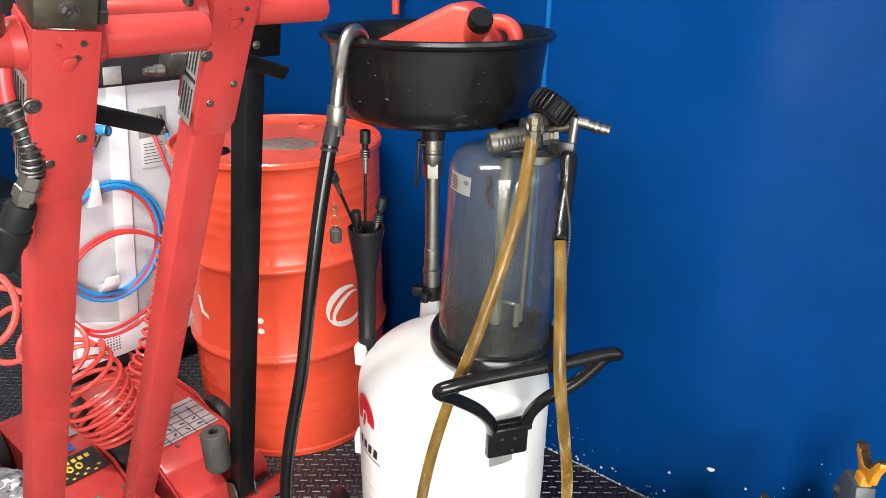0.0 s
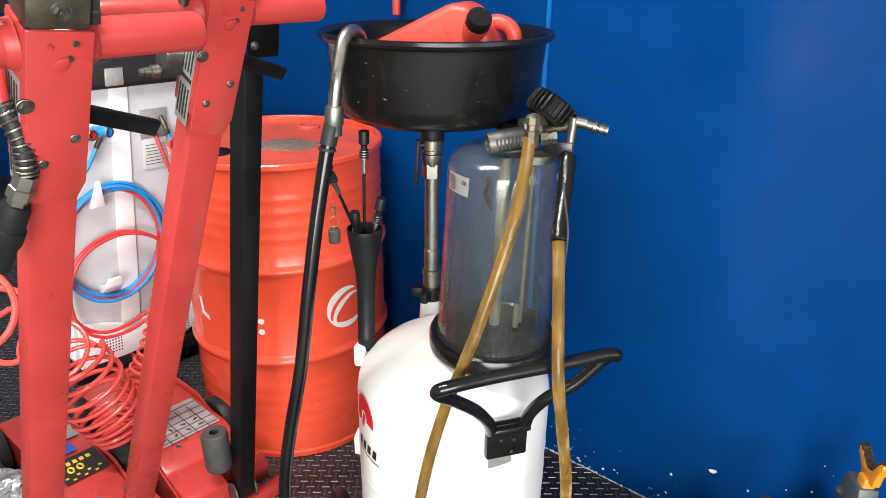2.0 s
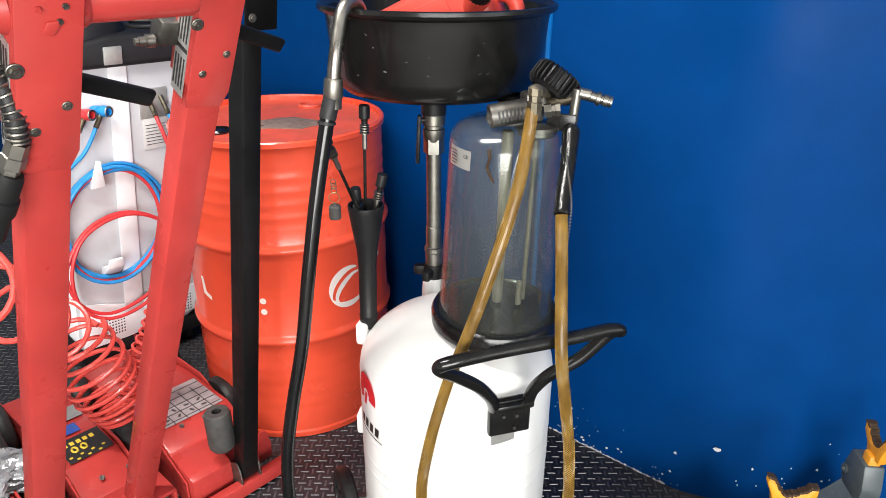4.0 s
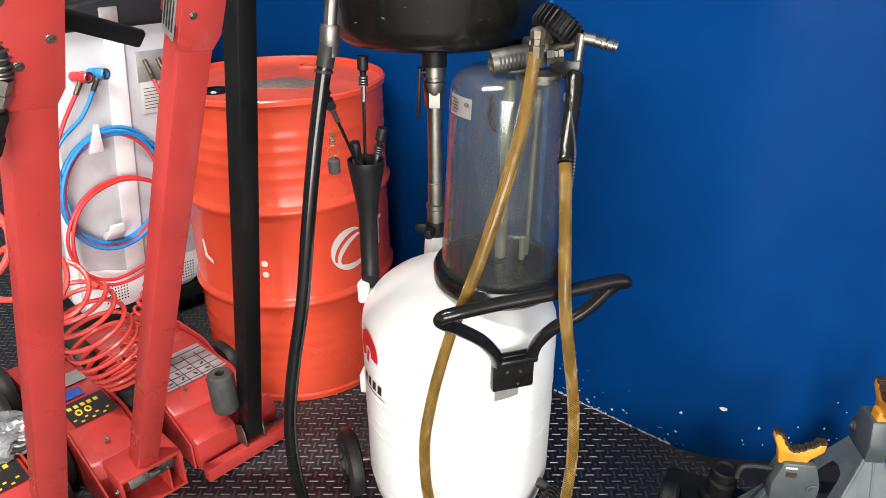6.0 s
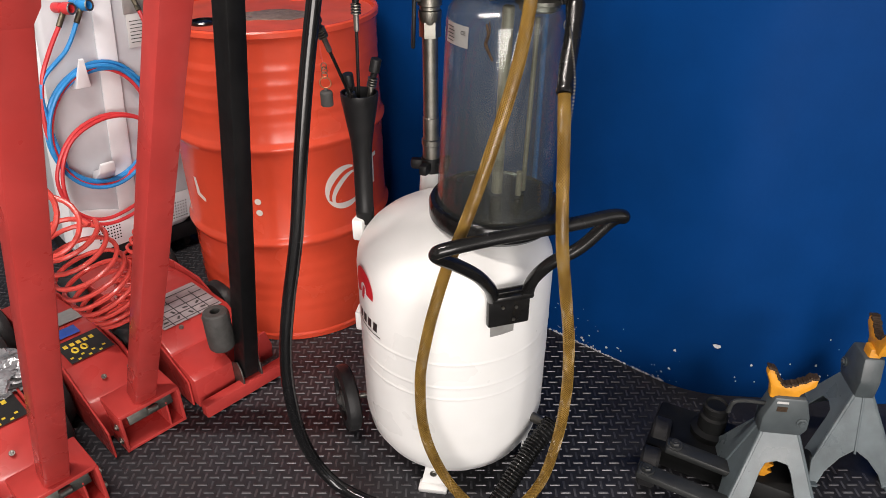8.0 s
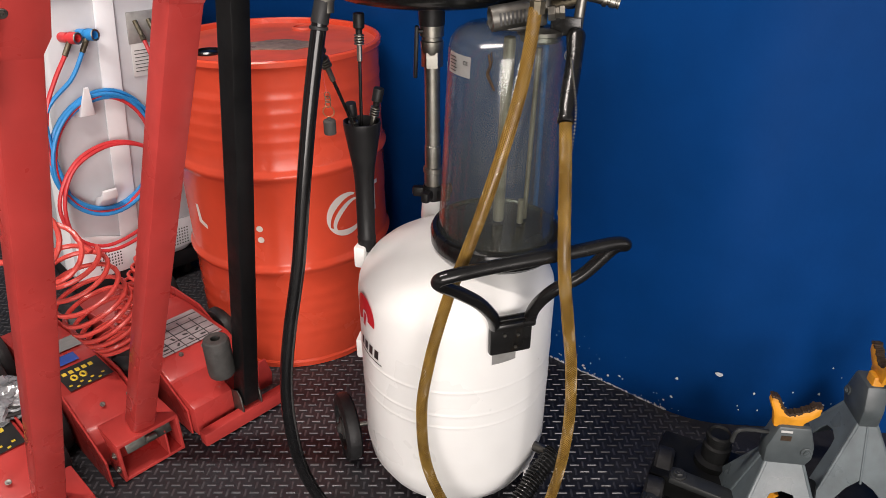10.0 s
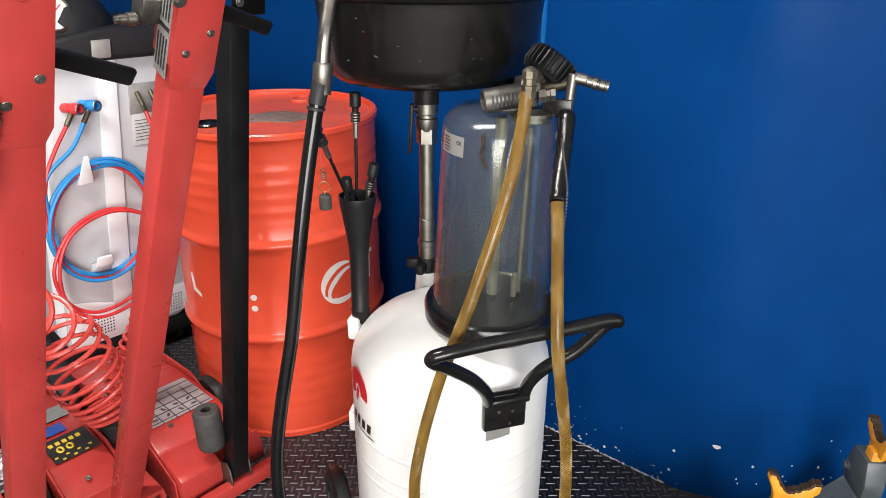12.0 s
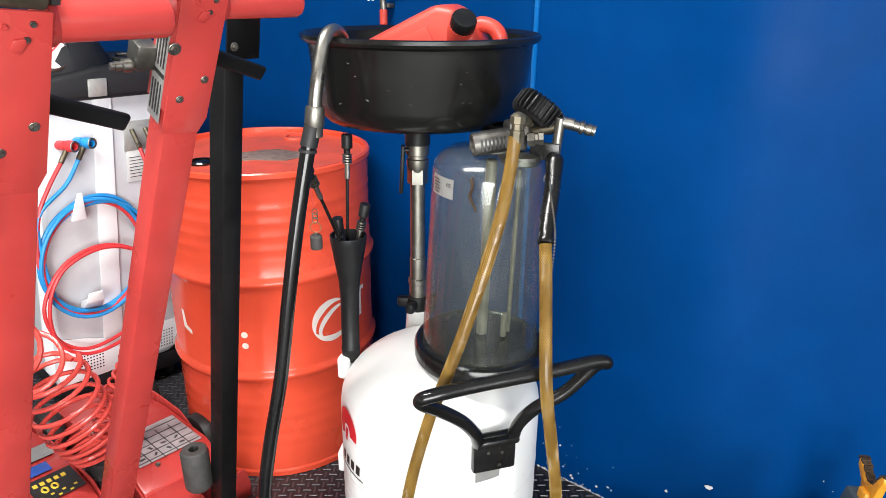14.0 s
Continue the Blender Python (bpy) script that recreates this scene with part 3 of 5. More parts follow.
    rod(bm, f0 + V(0.004, 0.0, 0.03), top + V(0.06, -0.01, 0.05), 0.009, 12)
    part("hose_fitting", bm, BRASS, t)
    # amber hose: one length hanging from the fitting to the lance grip
    path = spline([f0, V(0.136, 1.1, 1.03), V(0.119, 1.07, 0.955), V(0.088, 1.04, 0.855), V(0.050, 1.022, 0.74), V(0.011, 1.02, 0.625), V(-0.020, 1.01, 0.50), V(-0.033, 1.0, 0.40), V(-0.024, 0.995, 0.275), V(0.018, 0.99, 0.16),
                   V(0.08, 0.99, 0.075), V(0.15, 1.0, 0.06), V(0.2, 1.0, 0.13), V(0.225, 1.0, 0.24), V(0.235, 1.0, 0.37), V(0.228, 0.995, 0.5), V(0.21, 0.985, 0.62), V(0.196, 0.985, 0.72), V(0.196, 1.04, 0.84), g1], 10)
    bm = bmesh.new()
    tube(bm, path, 0.0099, 12)
    hose = part("amber_hose", bm, GOLD, t, "amber braided suction hose with brown stains")
    bm = bmesh.new()
    fr = frames_along(path)
    dense, length = [], 0.0
    for i in range(len(path) - 1):
        for k in range(8):
            f = k / 8
            dense.append((path[i].lerp(path[i + 1], f), fr[i][0].lerp(fr[i + 1][0], f).normalized(), fr[i][1].lerp(fr[i + 1][1], f).normalized(), length + (path[i + 1] - path[i]).length * f))
        length += (path[i + 1] - path[i]).length
    for hand in (1, -1):
        for ph in range(14):
            pts = []
            for p, x, y, ln in dense:
                a = hand * ln / 0.0105 * 0.9 + ph * math.tau / 14
                pts.append(p + (x * math.cos(a) + y * math.sin(a)) * 0.0097)
            tube(bm, pts, 0.00055, 3)
    tagged(part("braid", bm, GOLDYARN, hose), kind="stuff")
    # chain on the grip
    bm = bmesh.new()
    c = spline([g0 + V(-0.009, -0.018, -0.035), V(0.198, 1.068, 1.0), V(0.208, 1.066, 0.94), V(0.207, 1.072, 0.86), V(0.203, 1.08, 0.80), V(0.206, 1.085, 0.765)], 14)
    for q in c:
        lathe(bm, Matrix.Translation(q), [(0, -0.0025), (0.0025, 0), (0, 0.0025)], 6)
    part("bead_chain", bm, STEEL, t, "silver bead chain")
    for q in (c[0], c[-1]):
        bm = bmesh.new()
        tube(bm, [q + V(0.010 * math.cos(k * math.tau / 16), -0.002, 0.010 * math.sin(k * math.tau / 16)) for k in range(16)], 0.0011, 6, True)
        part("split_ring", bm, STEEL, t)
    # mast and bowl
    PC = V(-0.016, 1.42, 0)
    bm = bmesh.new()
    lathe(bm, Matrix.Translation(PC), [(0.03, 0.53), (0.027, 0.60), (0.024, 0.64), (0.0, 0.64)], 24)
    part("mast_socket", bm, WHITE, t)
    bm = bmesh.new()
    lathe(bm, Matrix.Translation(PC), [(0.0, 0.62), (0.022, 0.62), (0.024, 0.65), (0.021, 0.672), (0.0, 0.672)], 20)
    for k in range(5):
        a = k * math.tau / 5 + 0.5
        box(bm, Matrix.Translation(PC + V(0.0, 0, 0.655)) @ Matrix.Rotation(a, 4, "Z") @ Matrix.Translation((0.030, 0, 0)), 0.030, 0.019, 0.024, 0.006)
    part("clamp_knob", bm, PLASTIC, t, "black star clamp knob")
    bm = bmesh.new()
    lathe(bm, Matrix.Translation(PC), [(0.0, 0.66), (0.0185, 0.66), (0.0185, 0.70), (0.0205, 0.702), (0.0205, 0.712), (0.017, 0.714), (0.017, 0.76), (0.0155, 0.762), (0.0155, 0.93), (0.0, 0.93)], 24)
    part("mast", bm, STEEL, t, "oil-stained chromed mast")
    bm = bmesh.new()
    lathe(bm, Matrix.Translation(PC), [(0.0, 0.925), (0.0215, 0.925), (0.0215, 0.955), (0.0, 0.955)], 6)
    lathe(bm, Matrix.Translation(PC), [(0.0, 0.95), (0.019, 0.95), (0.0225, 0.962), (0.0225, 0.975), (0.020, 0.977), (0.020, 0.983), (0.0235, 0.985), (0.0235, 1.012), (0.0, 1.012)], 24)
    valve = part("ball_valve", bm, STEEL, t, "nickel plated ball valve")
    bm = bmesh.new()
    box(bm, Matrix.Translation(PC + V(-0.031, -0.01, 0.955)) @ Matrix.Rotation(0.05, 4, "Y"), 0.008, 0.016, 0.10, 0.003)
    box(bm, Matrix.Translation(PC + V(-0.02, -0.01, 0.995)), 0.026, 0.014, 0.006, 0.002)
    part("valve_lever", bm, PLASTIC, valve)
    bm = bmesh.new()
    lathe(bm, Matrix.Translation(PC), [(0.0, 1.005), (0.025, 1.005), (0.026, 1.04), (0.03, 1.07), (0.0, 1.07)], 28)
    part("bowl_neck", bm, PLASTIC, t)
    BC = PC + V(0.007, 0, 0)
    RB = 0.225
    bm = bmesh.new()
    lathe(bm, Matrix.Translation(BC), [(0, 1.047), (0.06, 1.049), (0.145, 1.054), (0.181, 1.062), (0.196, 1.076), (0.2025, 1.098), (0.212, 1.195), (0.214, 1.203), (RB, 1.208), (RB + 0.003, 1.213), (RB + 0.002, 1.219), (RB - 0.002, 1.221), (0.212, 1.213), (0.209, 1.205), (0.1995, 1.1), (0.192, 1.08), (0.179, 1.067), (0.15, 1.059), (0.06, 1.054), (0, 1.052)], 96)
    BOWL = part("drain_bowl", bm, BOWLBLACK, t, "black painted round drain bowl with scuffs")
    rng = random.Random(21)
    for k in range(14):   # fine scuffs in the bowl's paint
        a, z = radians(rng.uniform(-135, -50)), rng.uniform(1.10, 1.185)
        rr = 0.2025 + (z - 1.098) * 0.098 + 0.0006
        bm = bmesh.new()
        box(bm, Matrix.Translation(BC + V(rr * math.cos(a), rr * math.sin(a), z)) @ Matrix.Rotation(a, 4, "Z") @ Matrix.Rotation(rng.uniform(-0.4, 0.4), 4, "X"), 0.0006, rng.uniform(0.0012, 0.006), rng.uniform(0.0006, 0.0012))
        part("scuff", bm, GREYRUB if k % 3 else SILVERTAG, BOWL)
    # push handle on the front
    BN = V(0.30, -1, 0).normalized()
    BX = V(-BN.y, BN.x, 0) if V(-BN.y, BN.x, 0).x > 0 else V(BN.y, -BN.x, 0)
    bc = TC + BN * (R_TANK + 0.008) + BX * 0.036 + UP * 0.521
    bmb = basis(bc, BX, UP, BN)
    bm = bmesh.new()
    box(bm, bmb, 0.082, 0.078, 0.016, 0.005)
    box(bm, bmb @ Matrix.Translation((0, 0.031, 0.014)), 0.082, 0.014, 0.02, 0.005)
    plate = part("handle_bracket", bm, BLACK, t)
    for x, y in ((-0.014, 0.005), (0.012, 0.002), (0.008, -0.024)):
        bolt("bolt", bmb @ V(x, y, 0.009), BN, 0.0036, plate, DULLSTEEL, False)
    hl, hr = V(0.001, 0.972, 0.701), V(0.303, 1.042, 0.724)
    q0, q1 = bmb @ V(-0.034, 0.03, 0.010), bmb @ V(0.032, 0.03, 0.010)
    span = q0 - hl
    loop = spline([q0] + [hl + V(span.x * fx, span.y * fy, span.z * fy) for fx, fy in ((0.96, 0.86), (0.89, 0.72), (0.66, 0.47), (0.30, 0.25))] + [hl + V(0.003, 0.002, -0.013), hl + V(-0.003, -0.003, -0.002), hl + V(0.014, -0.005, 0.008),
                   hl.lerp(hr, 0.3) + V(0, -0.004, 0.008), hl.lerp(hr, 0.7) + V(0, -0.002, 0.007), hr + V(-0.02, -0.004, 0.006), hr + V(0.002, 0.003, 0.0), hr + V(-0.014, 0.014, -0.012), hr.lerp(q1, 0.42) + V(0, 0, 0.008), q1 + V(0.034, -0.02, 0.075), q1 + V(0.008, -0.008, 0.035), q1], 8)
    bm = bmesh.new()
    tube(bm, loop, 0.0115, 14)
    part("push_handle", bm, BLACK, t, "glossy black bent tube push handle")
    bm = bmesh.new()
    r = R_TANK + 0.0012
    a0 = math.atan2(BN.y, BN.x)
    for k in range(4):
        x0, x1 = a0 + radians(1.5 + k * 3.6), a0 + radians(1.5 + (k + 1) * 3.6)
        bm.faces.new([bm.verts.new(TC + V(r * math.cos(a), r * math.sin(a), z)) for a, z in ((x0, 0.450), (x1, 0.450), (x1, 0.488), (x0, 0.488))])
    part("rating_plate", bm, SILVERTAG, t, "grey foil rating plate")
    # printed mark on the tank: red arch over slanted black bars
    def tank_print(name, outline, a_mid, z0, material, label=""):
        bm = bmesh.new()
        f = bm.faces.new([bm.verts.new((x, y, 0)) for x, y in outline])
        bmesh.ops.triangulate(bm, faces=[f])
        for _ in range(2):
            bmesh.ops.subdivide_edges(bm, edges=[e for e in bm.edges if e.calc_length() > 0.01], cuts=1)
        for v in bm.verts:
            a = radians(a_mid) + v.co.x / (R_TANK + 0.001)
            v.co = TC + V((R_TANK + 0.001) * math.cos(a), (R_TANK + 0.001) * math.sin(a), z0 + v.co.y)
        return part(name, bm, material, tank, label)
    arch = []
    for k in range(19):
        a = radians(215 - k * 13)
        arch.append((0.040 * math.cos(a), 0.045 * math.sin(a)))
    for k in range(19):
        a = radians(215 - 13 * 18 + k * 13)
        arch.append((0.013 * math.cos(a), 0.016 * math.sin(a) - 0.006))
    tank_print("printed_mark", arch, -153, 0.497, REDINK, "red arch-shaped printed mark")
    tank_print("printed_mark", [(-0.012, -0.02), (-0.002, -0.024), (0.008, 0.008), (-0.002, 0.012)], -153, 0.49, REDINK)
    for k in range(4):
        x = -0.042 + k * 0.021
        tank_print("printed_bar", [(x, 0), (x + 0.014, 0), (x + 0.017, 0.022), (x + 0.004, 0.022)], -150, 0.412, INK)
    tank_print("printed_bar", [(-0.045, 0), (0.046, 0), (0.046, 0.0025), (-0.045, 0.0025)], -150, 0.402, INK)
    # clips and tool holder
    for a, z in ((172, 0.335), (164, 0.55)):
        bm = bmesh.new()
        p = TC + V(math.cos(radians(a)) * (R_TANK + 0.004), math.sin(radians(a)) * (R_TANK + 0.004), z)
        box(bm, Matrix.Translation(p) @ Matrix.Rotation(radians(a), 4, "Z"), 0.026, 0.040, 0.05, 0.006)
        part("holder_clip", bm, WHITE, t)
    HC = V(-0.156, 1.335, 0)
    lean = V(0.016, 0, 1)
    bm = bmesh.new()
    hm = at(HC + UP * 0.560, lean)
    lathe(bm, hm, [(0, 0), (0.017, 0), (0.0185, 0.004), (0.0198, 0.03), (0.0186, 0.032), (0.0192, 0.150), (0.0222, 0.186), (0.0305, 0.236), (0.0355, 0.266), (0.0368, 0.276), (0.0362, 0.281), (0.0335, 0.281), (0.0315, 0.266), (0.024, 0.21), (0, 0.2)], 28)
    part("tool_holder", bm, PLASTIC, t, "black plastic flared holder for suction probes")
    # mould of the wheels, feet and drain
    for p, d in ((V(-0.225, 1.312, 0.083), V(-0.93, -0.37, 0)), (V(0.22, 1.45, 0.083), V(0.93, 0.37, 0))):
        wm = at(p, d) @ Matrix.Diagonal((1.18, 1.18, 1, 1))
        bm = bmesh.new()
        lathe(bm, wm, [(0.046, -0.017), (0.061, -0.017), (0.068, -0.012), (0.07, -0.004), (0.07, 0.005), (0.068, 0.013), (0.061, 0.018), (0.046, 0.018), (0.043, 0.0), (0.046, -0.017)], 44)
        wh = part("wheel", bm, RUBBER, t, "black rubber transport wheel")
        bm = bmesh.new()
        lathe(bm, wm, [(0, -0.012), (0.045, -0.012), (0.045, 0.006), (0.04, 0.007), (0.022, 0.004), (0.02, 0.016), (0.012, 0.02), (0.008, 0.028), (0, 0.03)], 32)
        for k in range(7):
            box(bm, wm @ Matrix.Rotation(k * math.tau / 7, 4, "Z") @ Matrix.Translation((0.031, 0, 0.007)), 0.024, 0.006, 0.012, 0.002, 1)
        part("rim", bm, GREYRUB, wh, "dark grey spoked plastic rim")
        bm = bmesh.new()
        rod(bm, p - d * 0.01, V(TC.x, 1.38, 0.075), 0.009, 12)
        part("axle", bm, DULLSTEEL, t)
    for p, d in ((V(-0.012, 1.118, 0), V(-0.15, -1, 0)), (V(0.19, 1.2, 0), V(1, -0.4, 0))):
        d = d.normalized()
        x = V(-d.y, d.x, 0)
        bm = bmesh.new()
        prism(bm, basis(p + d * 0.005, x, UP, d), [(-0.03, 0.004), (0.03, 0.004), (0.024, 0.05), (0.012, 0.13), (-0.008, 0.14), (-0.02, 0.05)], 0.004, 0.001, 1)
        box(bm, Matrix.Translation(p + UP * 0.006 + d * 0.012) @ Matrix.Rotation(math.atan2(x.y, x.x), 4, "Z"), 0.064, 0.03, 0.012, 0.003)
        foot = part("foot", bm, WHITE, t)
        bolt("bolt", p + d * 0.011 + UP * 0.045, d, 0.005, foot)
    dp = V(0.20, 1.165, 0.165)
    bm = bmesh.new()
    rod(bm, TC + V(0.15, -0.09, 0.168), dp, 0.016, 16)
    lathe(bm, at(dp - V(0.012, -0.008, 0), V(0.8, -0.5, 0)), [(0, 0), (0.021, 0), (0.021, 0.016), (0, 0.016)], 6)
    rod(bm, dp, dp + V(0.028, -0.02, -0.002), 0.011, 14)
    part("drain_port", bm, DULLSTEEL, t)
    # suction wand hooked over the bowl, with its black hose
    c0 = V(-0.181, 1.195, 1.10)
    arc = spline([V(-0.138, 1.285, 1.2), V(-0.141, 1.27, 1.222), V(-0.150, 1.25, 1.232), V(-0.162, 1.23, 1.222), V(-0.169, 1.215, 1.19), V(-0.175, 1.2, 1.15), c0], 8)
    bm = bmesh.new()
    tube(bm, arc, 0.0112, 18)
    wand = part("suction_wand", bm, WANDSTEEL, t, "bent steel suction spout hooked on the bowl")
    bm = bmesh.new()
    lathe(bm, at(c0 + V(0.002, 0, 0.016), V(-0.07, -0.04, -1)), [(0, 0), (0.0145, 0), (0.016, 0.004), (0.0165, 0.03), (0.0145, 0.034), (0.0145, 0.05), (0, 0.05)], 20)
    part("collar", bm, STEEL, wand)
    hp = spline([c0 + V(-0.001, 0, -0.01), V(-0.192, 1.187, 1.05), V(-0.216, 1.17, 0.92), V(-0.237, 1.15, 0.78), V(-0.256, 1.13, 0.64), V(-0.282, 1.115, 0.51), V(-0.299, 1.105, 0.40), V(-0.303, 1.1, 0.29), V(-0.292, 1.1, 0.17), V(-0.262, 1.1, 0.075), V(-0.21, 1.085, 0.022), V(-0.11, 1.04, 0.014), V(0.0, 1.0, 0.014), V(0.07, 0.985, 0.03), V(0.112, 1.0, 0.068)], 10)
    bm = bmesh.new()
    tube(bm, hp, 0.0128, 14)
    part("suction_hose", bm, HOSEBLACK, t, "glossy black suction hose hanging to the floor")
    bm = bmesh.new()
    tube(bm, spline([c0 + V(-0.002, -0.002, -0.014), V(-0.192, 1.187, 1.05)], 6), 0.0148, 14)
    lathe(bm, at(V(-0.1935, 1.186, 1.043), V(0.12, 0.1, 1)), [(0.013, -0.003), (0.0155, -0.002), (0.0155, 0.002), (0.013, 0.003)], 16)
    part("hose_sleeve", bm, RUBBER, wand)
    rib = spline([hp[-1], V(0.142, 1.03, 0.098), V(0.175, 1.065, 0.128), V(0.207, 1.1, 0.151), V(0.245, 1.135, 0.172)], 22)
    bm = bmesh.new()
    tube(bm, rib, [0.0185 if k % 3 else 0.0225 for k in range(len(rib))], 14)
    part("ribbed_sleeve", bm, BLACK, t, "ribbed black rubber bend sleeve")
    return t


DRAINER = drainer()

# ---- trolley jacks ----
JU, JW = V(0.677, 0.736, 0).normalized(), V(-0.736, 0.677, 0).normalized()   # across, and to the rear


def jack(name_label, decal, q0):
    """Modelled in its own space: x across, y to the rear, origin on the floor under the handle socket."""
    t = thing("trolley_jack", Matrix.Identity(4), name_label, "trolley jack", "trolley jacks in a row", local=True)
    I = Matrix.Identity(4)
    # body: low steel box that narrows to the front
    bm = bmesh.new()
    left, right = (-0.105, 0.105) if q0 else (-0.10, 0.034)
    prism(bm, basis(V(left, 0.03, 0), V(0, 1, 0), UP, V(1, 0, 0)), [(0, 0.012), (0.62, 0.012), (0.66, 0.05), (0.62, 0.10), (0.30, 0.15)] + ([(0.075, 0.155), (0.012, 0.125)] if q0 else [(0.14, 0.155), (0.03, 0.115)]) + [(0, 0.09)], right - left, 0.006)
    body = part("body", bm, RED, t)
    for x in (left - 0.006, right + 0.001):
        bm = bmesh.new()
        prism(bm, basis(V(x, -0.04 if x < 0 or not q0 else 0.06, 0), V(0, 1, 0), UP, V(1, 0, 0)), [(0, 0.01), (0.70, 0.01), (0.74, 0.05), (0.70, 0.11), (0.34, 0.163), (0.2, 0.168), (0.08, 0.12), (0, 0.085)], 0.005, 0.0015, 1)
        part("side_plate", bm, RED, t)
    # handle socket box
    if q0:
        bm = bmesh.new()
        prism(bm, basis(V(-0.104, -0.062, 0), V(0, 1, 0), UP, V(1, 0, 0)), [(0, 0.012), (0.12, 0.012), (0.12, 0.124), (0.02, 0.106), (0, 0.098)], 0.108, 0.004)
        sock = part("front_box", bm, RED, t)
    else:
        bm = bmesh.new()
        box(bm, Matrix.Translation((0, 0.02, 0.108)), 0.15, 0.12, 0.012, 0.004)
        for x in (-0.072, 0.072):
            box(bm, Matrix.Translation((x, 0.02, 0.055)), 0.008, 0.12, 0.104, 0.002)
        box(bm, Matrix.Translation((0, 0.02, 0.008)), 0.15, 0.12, 0.010, 0.003)
        sock = part("socket_box", bm, RED, t)
        bm = bmesh.new()
        prism(bm, basis(V(-0.055, -0.035, 0.075), V(1, 0, 0), V(0, 0.3, 1), V(0, -1, 0.3)), [(0, 0), (0.11, 0), (0.11, 0.028), (0, 0.028)], 0.006, 0.002)
        rod(bm, (-0.01, -0.043, 0.092), (0.016, -0.043, 0.092), 0.009, 12)
        part("latch", bm, DULLSTEEL, sock)
        for x in (-0.078, 0.078):
            for y, z in ((-0.025, 0.035), (-0.02, 0.075)):
                bolt("bolt", V(x, y, z), V(x, 0, 0), 0.006, sock)
    # wheels
    for x in (left - 0.034, right + 0.034):
        for y in (0.2, 0.56):
            bm = bmesh.new()
            lathe(bm, at((x, y, 0.08), (1 if x > 0 else -1, 0, 0)), [(0, -0.021), (0.062, -0.023), (0.074, -0.019), (0.08, -0.008), (0.08, 0.008), (0.074, 0.019), (0.058, 0.023), (0.052, 0.014), (0.022, 0.014), (0.018, 0.024), (0, 0.024)], 40)
            part("wheel", bm, RUBBER, t, "black solid rubber wheel")
    # decals on the sloping top
    if decal == "yellow":
        dm = basis(V(-0.083, 0.165, 0.1595), V(1, 0, 0), V(0, 1, -0.025), V(0, 0.025, 1)) @ Matrix.Diagonal((0.62, 1.25, 1, 1))
        bm = bmesh.new()
        box(bm, dm @ Matrix.Translation((0.09, 0.045, 0)), 0.17, 0.085, 0.001)
        d = part("decal", bm, INK, body, "black decal with yellow print")
        for k in range(5):
            bm = bmesh.new()
            box(bm, dm @ Matrix.Translation((0.03 + k * 0.026, 0.066, 0.001)), 0.016, 0.012, 0.001)
            part("printed_bar", bm, YELLOWINK, d)
        for k in range(2):
            bm = bmesh.new()
            tube(bm, [dm @ V(0.05 + k * 0.036 + 0.010 * math.cos(a * math.tau / 14), 0.042 + 0.009 * math.sin(a * math.tau / 14), 0.0008) for a in range(14)], 0.0028, 5, True)
            part("printed_ring", bm, YELLOWINK, d)
        for k in range(7):
            bm = bmesh.new()
            box(bm, dm @ Matrix.Translation((0.02 + k * 0.021, 0.020 - 0.012 * (k % 2), 0.001)), 0.012, 0.005, 0.001)
            part("printed_bar", bm, YELLOWINK, d)
        bm = bmesh.new()
        box(bm, dm @ Matrix.Translation((0.07, 0.12, 0)), 0.1, 0.035, 0.001, 0.0004)
        part("decal", bm, BLUEINK, body, "blue oval decal")
        bm = bmesh.new()
        box(bm, dm @ Matrix.Translation((0.1, 0.19, -0.008)) @ Matrix.Rotation(-0.12, 4, "X"), 0.15, 0.06, 0.001)
        part("decal", bm, SILVERTAG, body, "silver rating decal")
    else:
        dm = basis(V(-0.095, 0.098, 0.1575), V(1, 0, 0), V(0, 1, -0.02), V(0, 0.02, 1))
        bm = bmesh.new()
        box(bm, dm @ Matrix.Translation((0.1, 0.09, 0)), 0.17, 0.16, 0.001)
        d = part("decal", bm, DECALGREY, body, "grey-white instruction decal with small pictures")
        for k in range(5):
            bm = bmesh.new()
            box(bm, dm @ Matrix.Translation((0.1, 0.02 + k * 0.032, 0.001)), 0.166, 0.0022, 0.001)
            part("printed_line", bm, INK, d)
        for k in range(4):
            bm = bmesh.new()
            box(bm, dm @ Matrix.Translation((0.045 + k * 0.036, 0.07, 0.001)), 0.0022, 0.13, 0.001)
            part("printed_line", bm, INK, d)
        for k in range(9):
            bm = bmesh.new()
            box(bm, dm @ Matrix.Translation((0.034 + (k % 4) * 0.036, 0.035 + (k // 4) * 0.032, 0.001)) @ Matrix.Rotation(k, 4, "Z"), 0.014, 0.006, 0.001)
            part("printed_bar", bm, REDINK if k == 8 else GREYRUB, d)
    bz = 0.014 if q0 else 0.0
    bolt("bolt", V(-0.04, 0.095, 0.139 + bz), V(0, -0.5, 1), 0.0042, body, DULLSTEEL)
    bolt("bolt", V(0.022, 0.09, 0.137 + bz), V(0, -0.5, 1), 0.0042, body, DULLSTEEL)
    return t


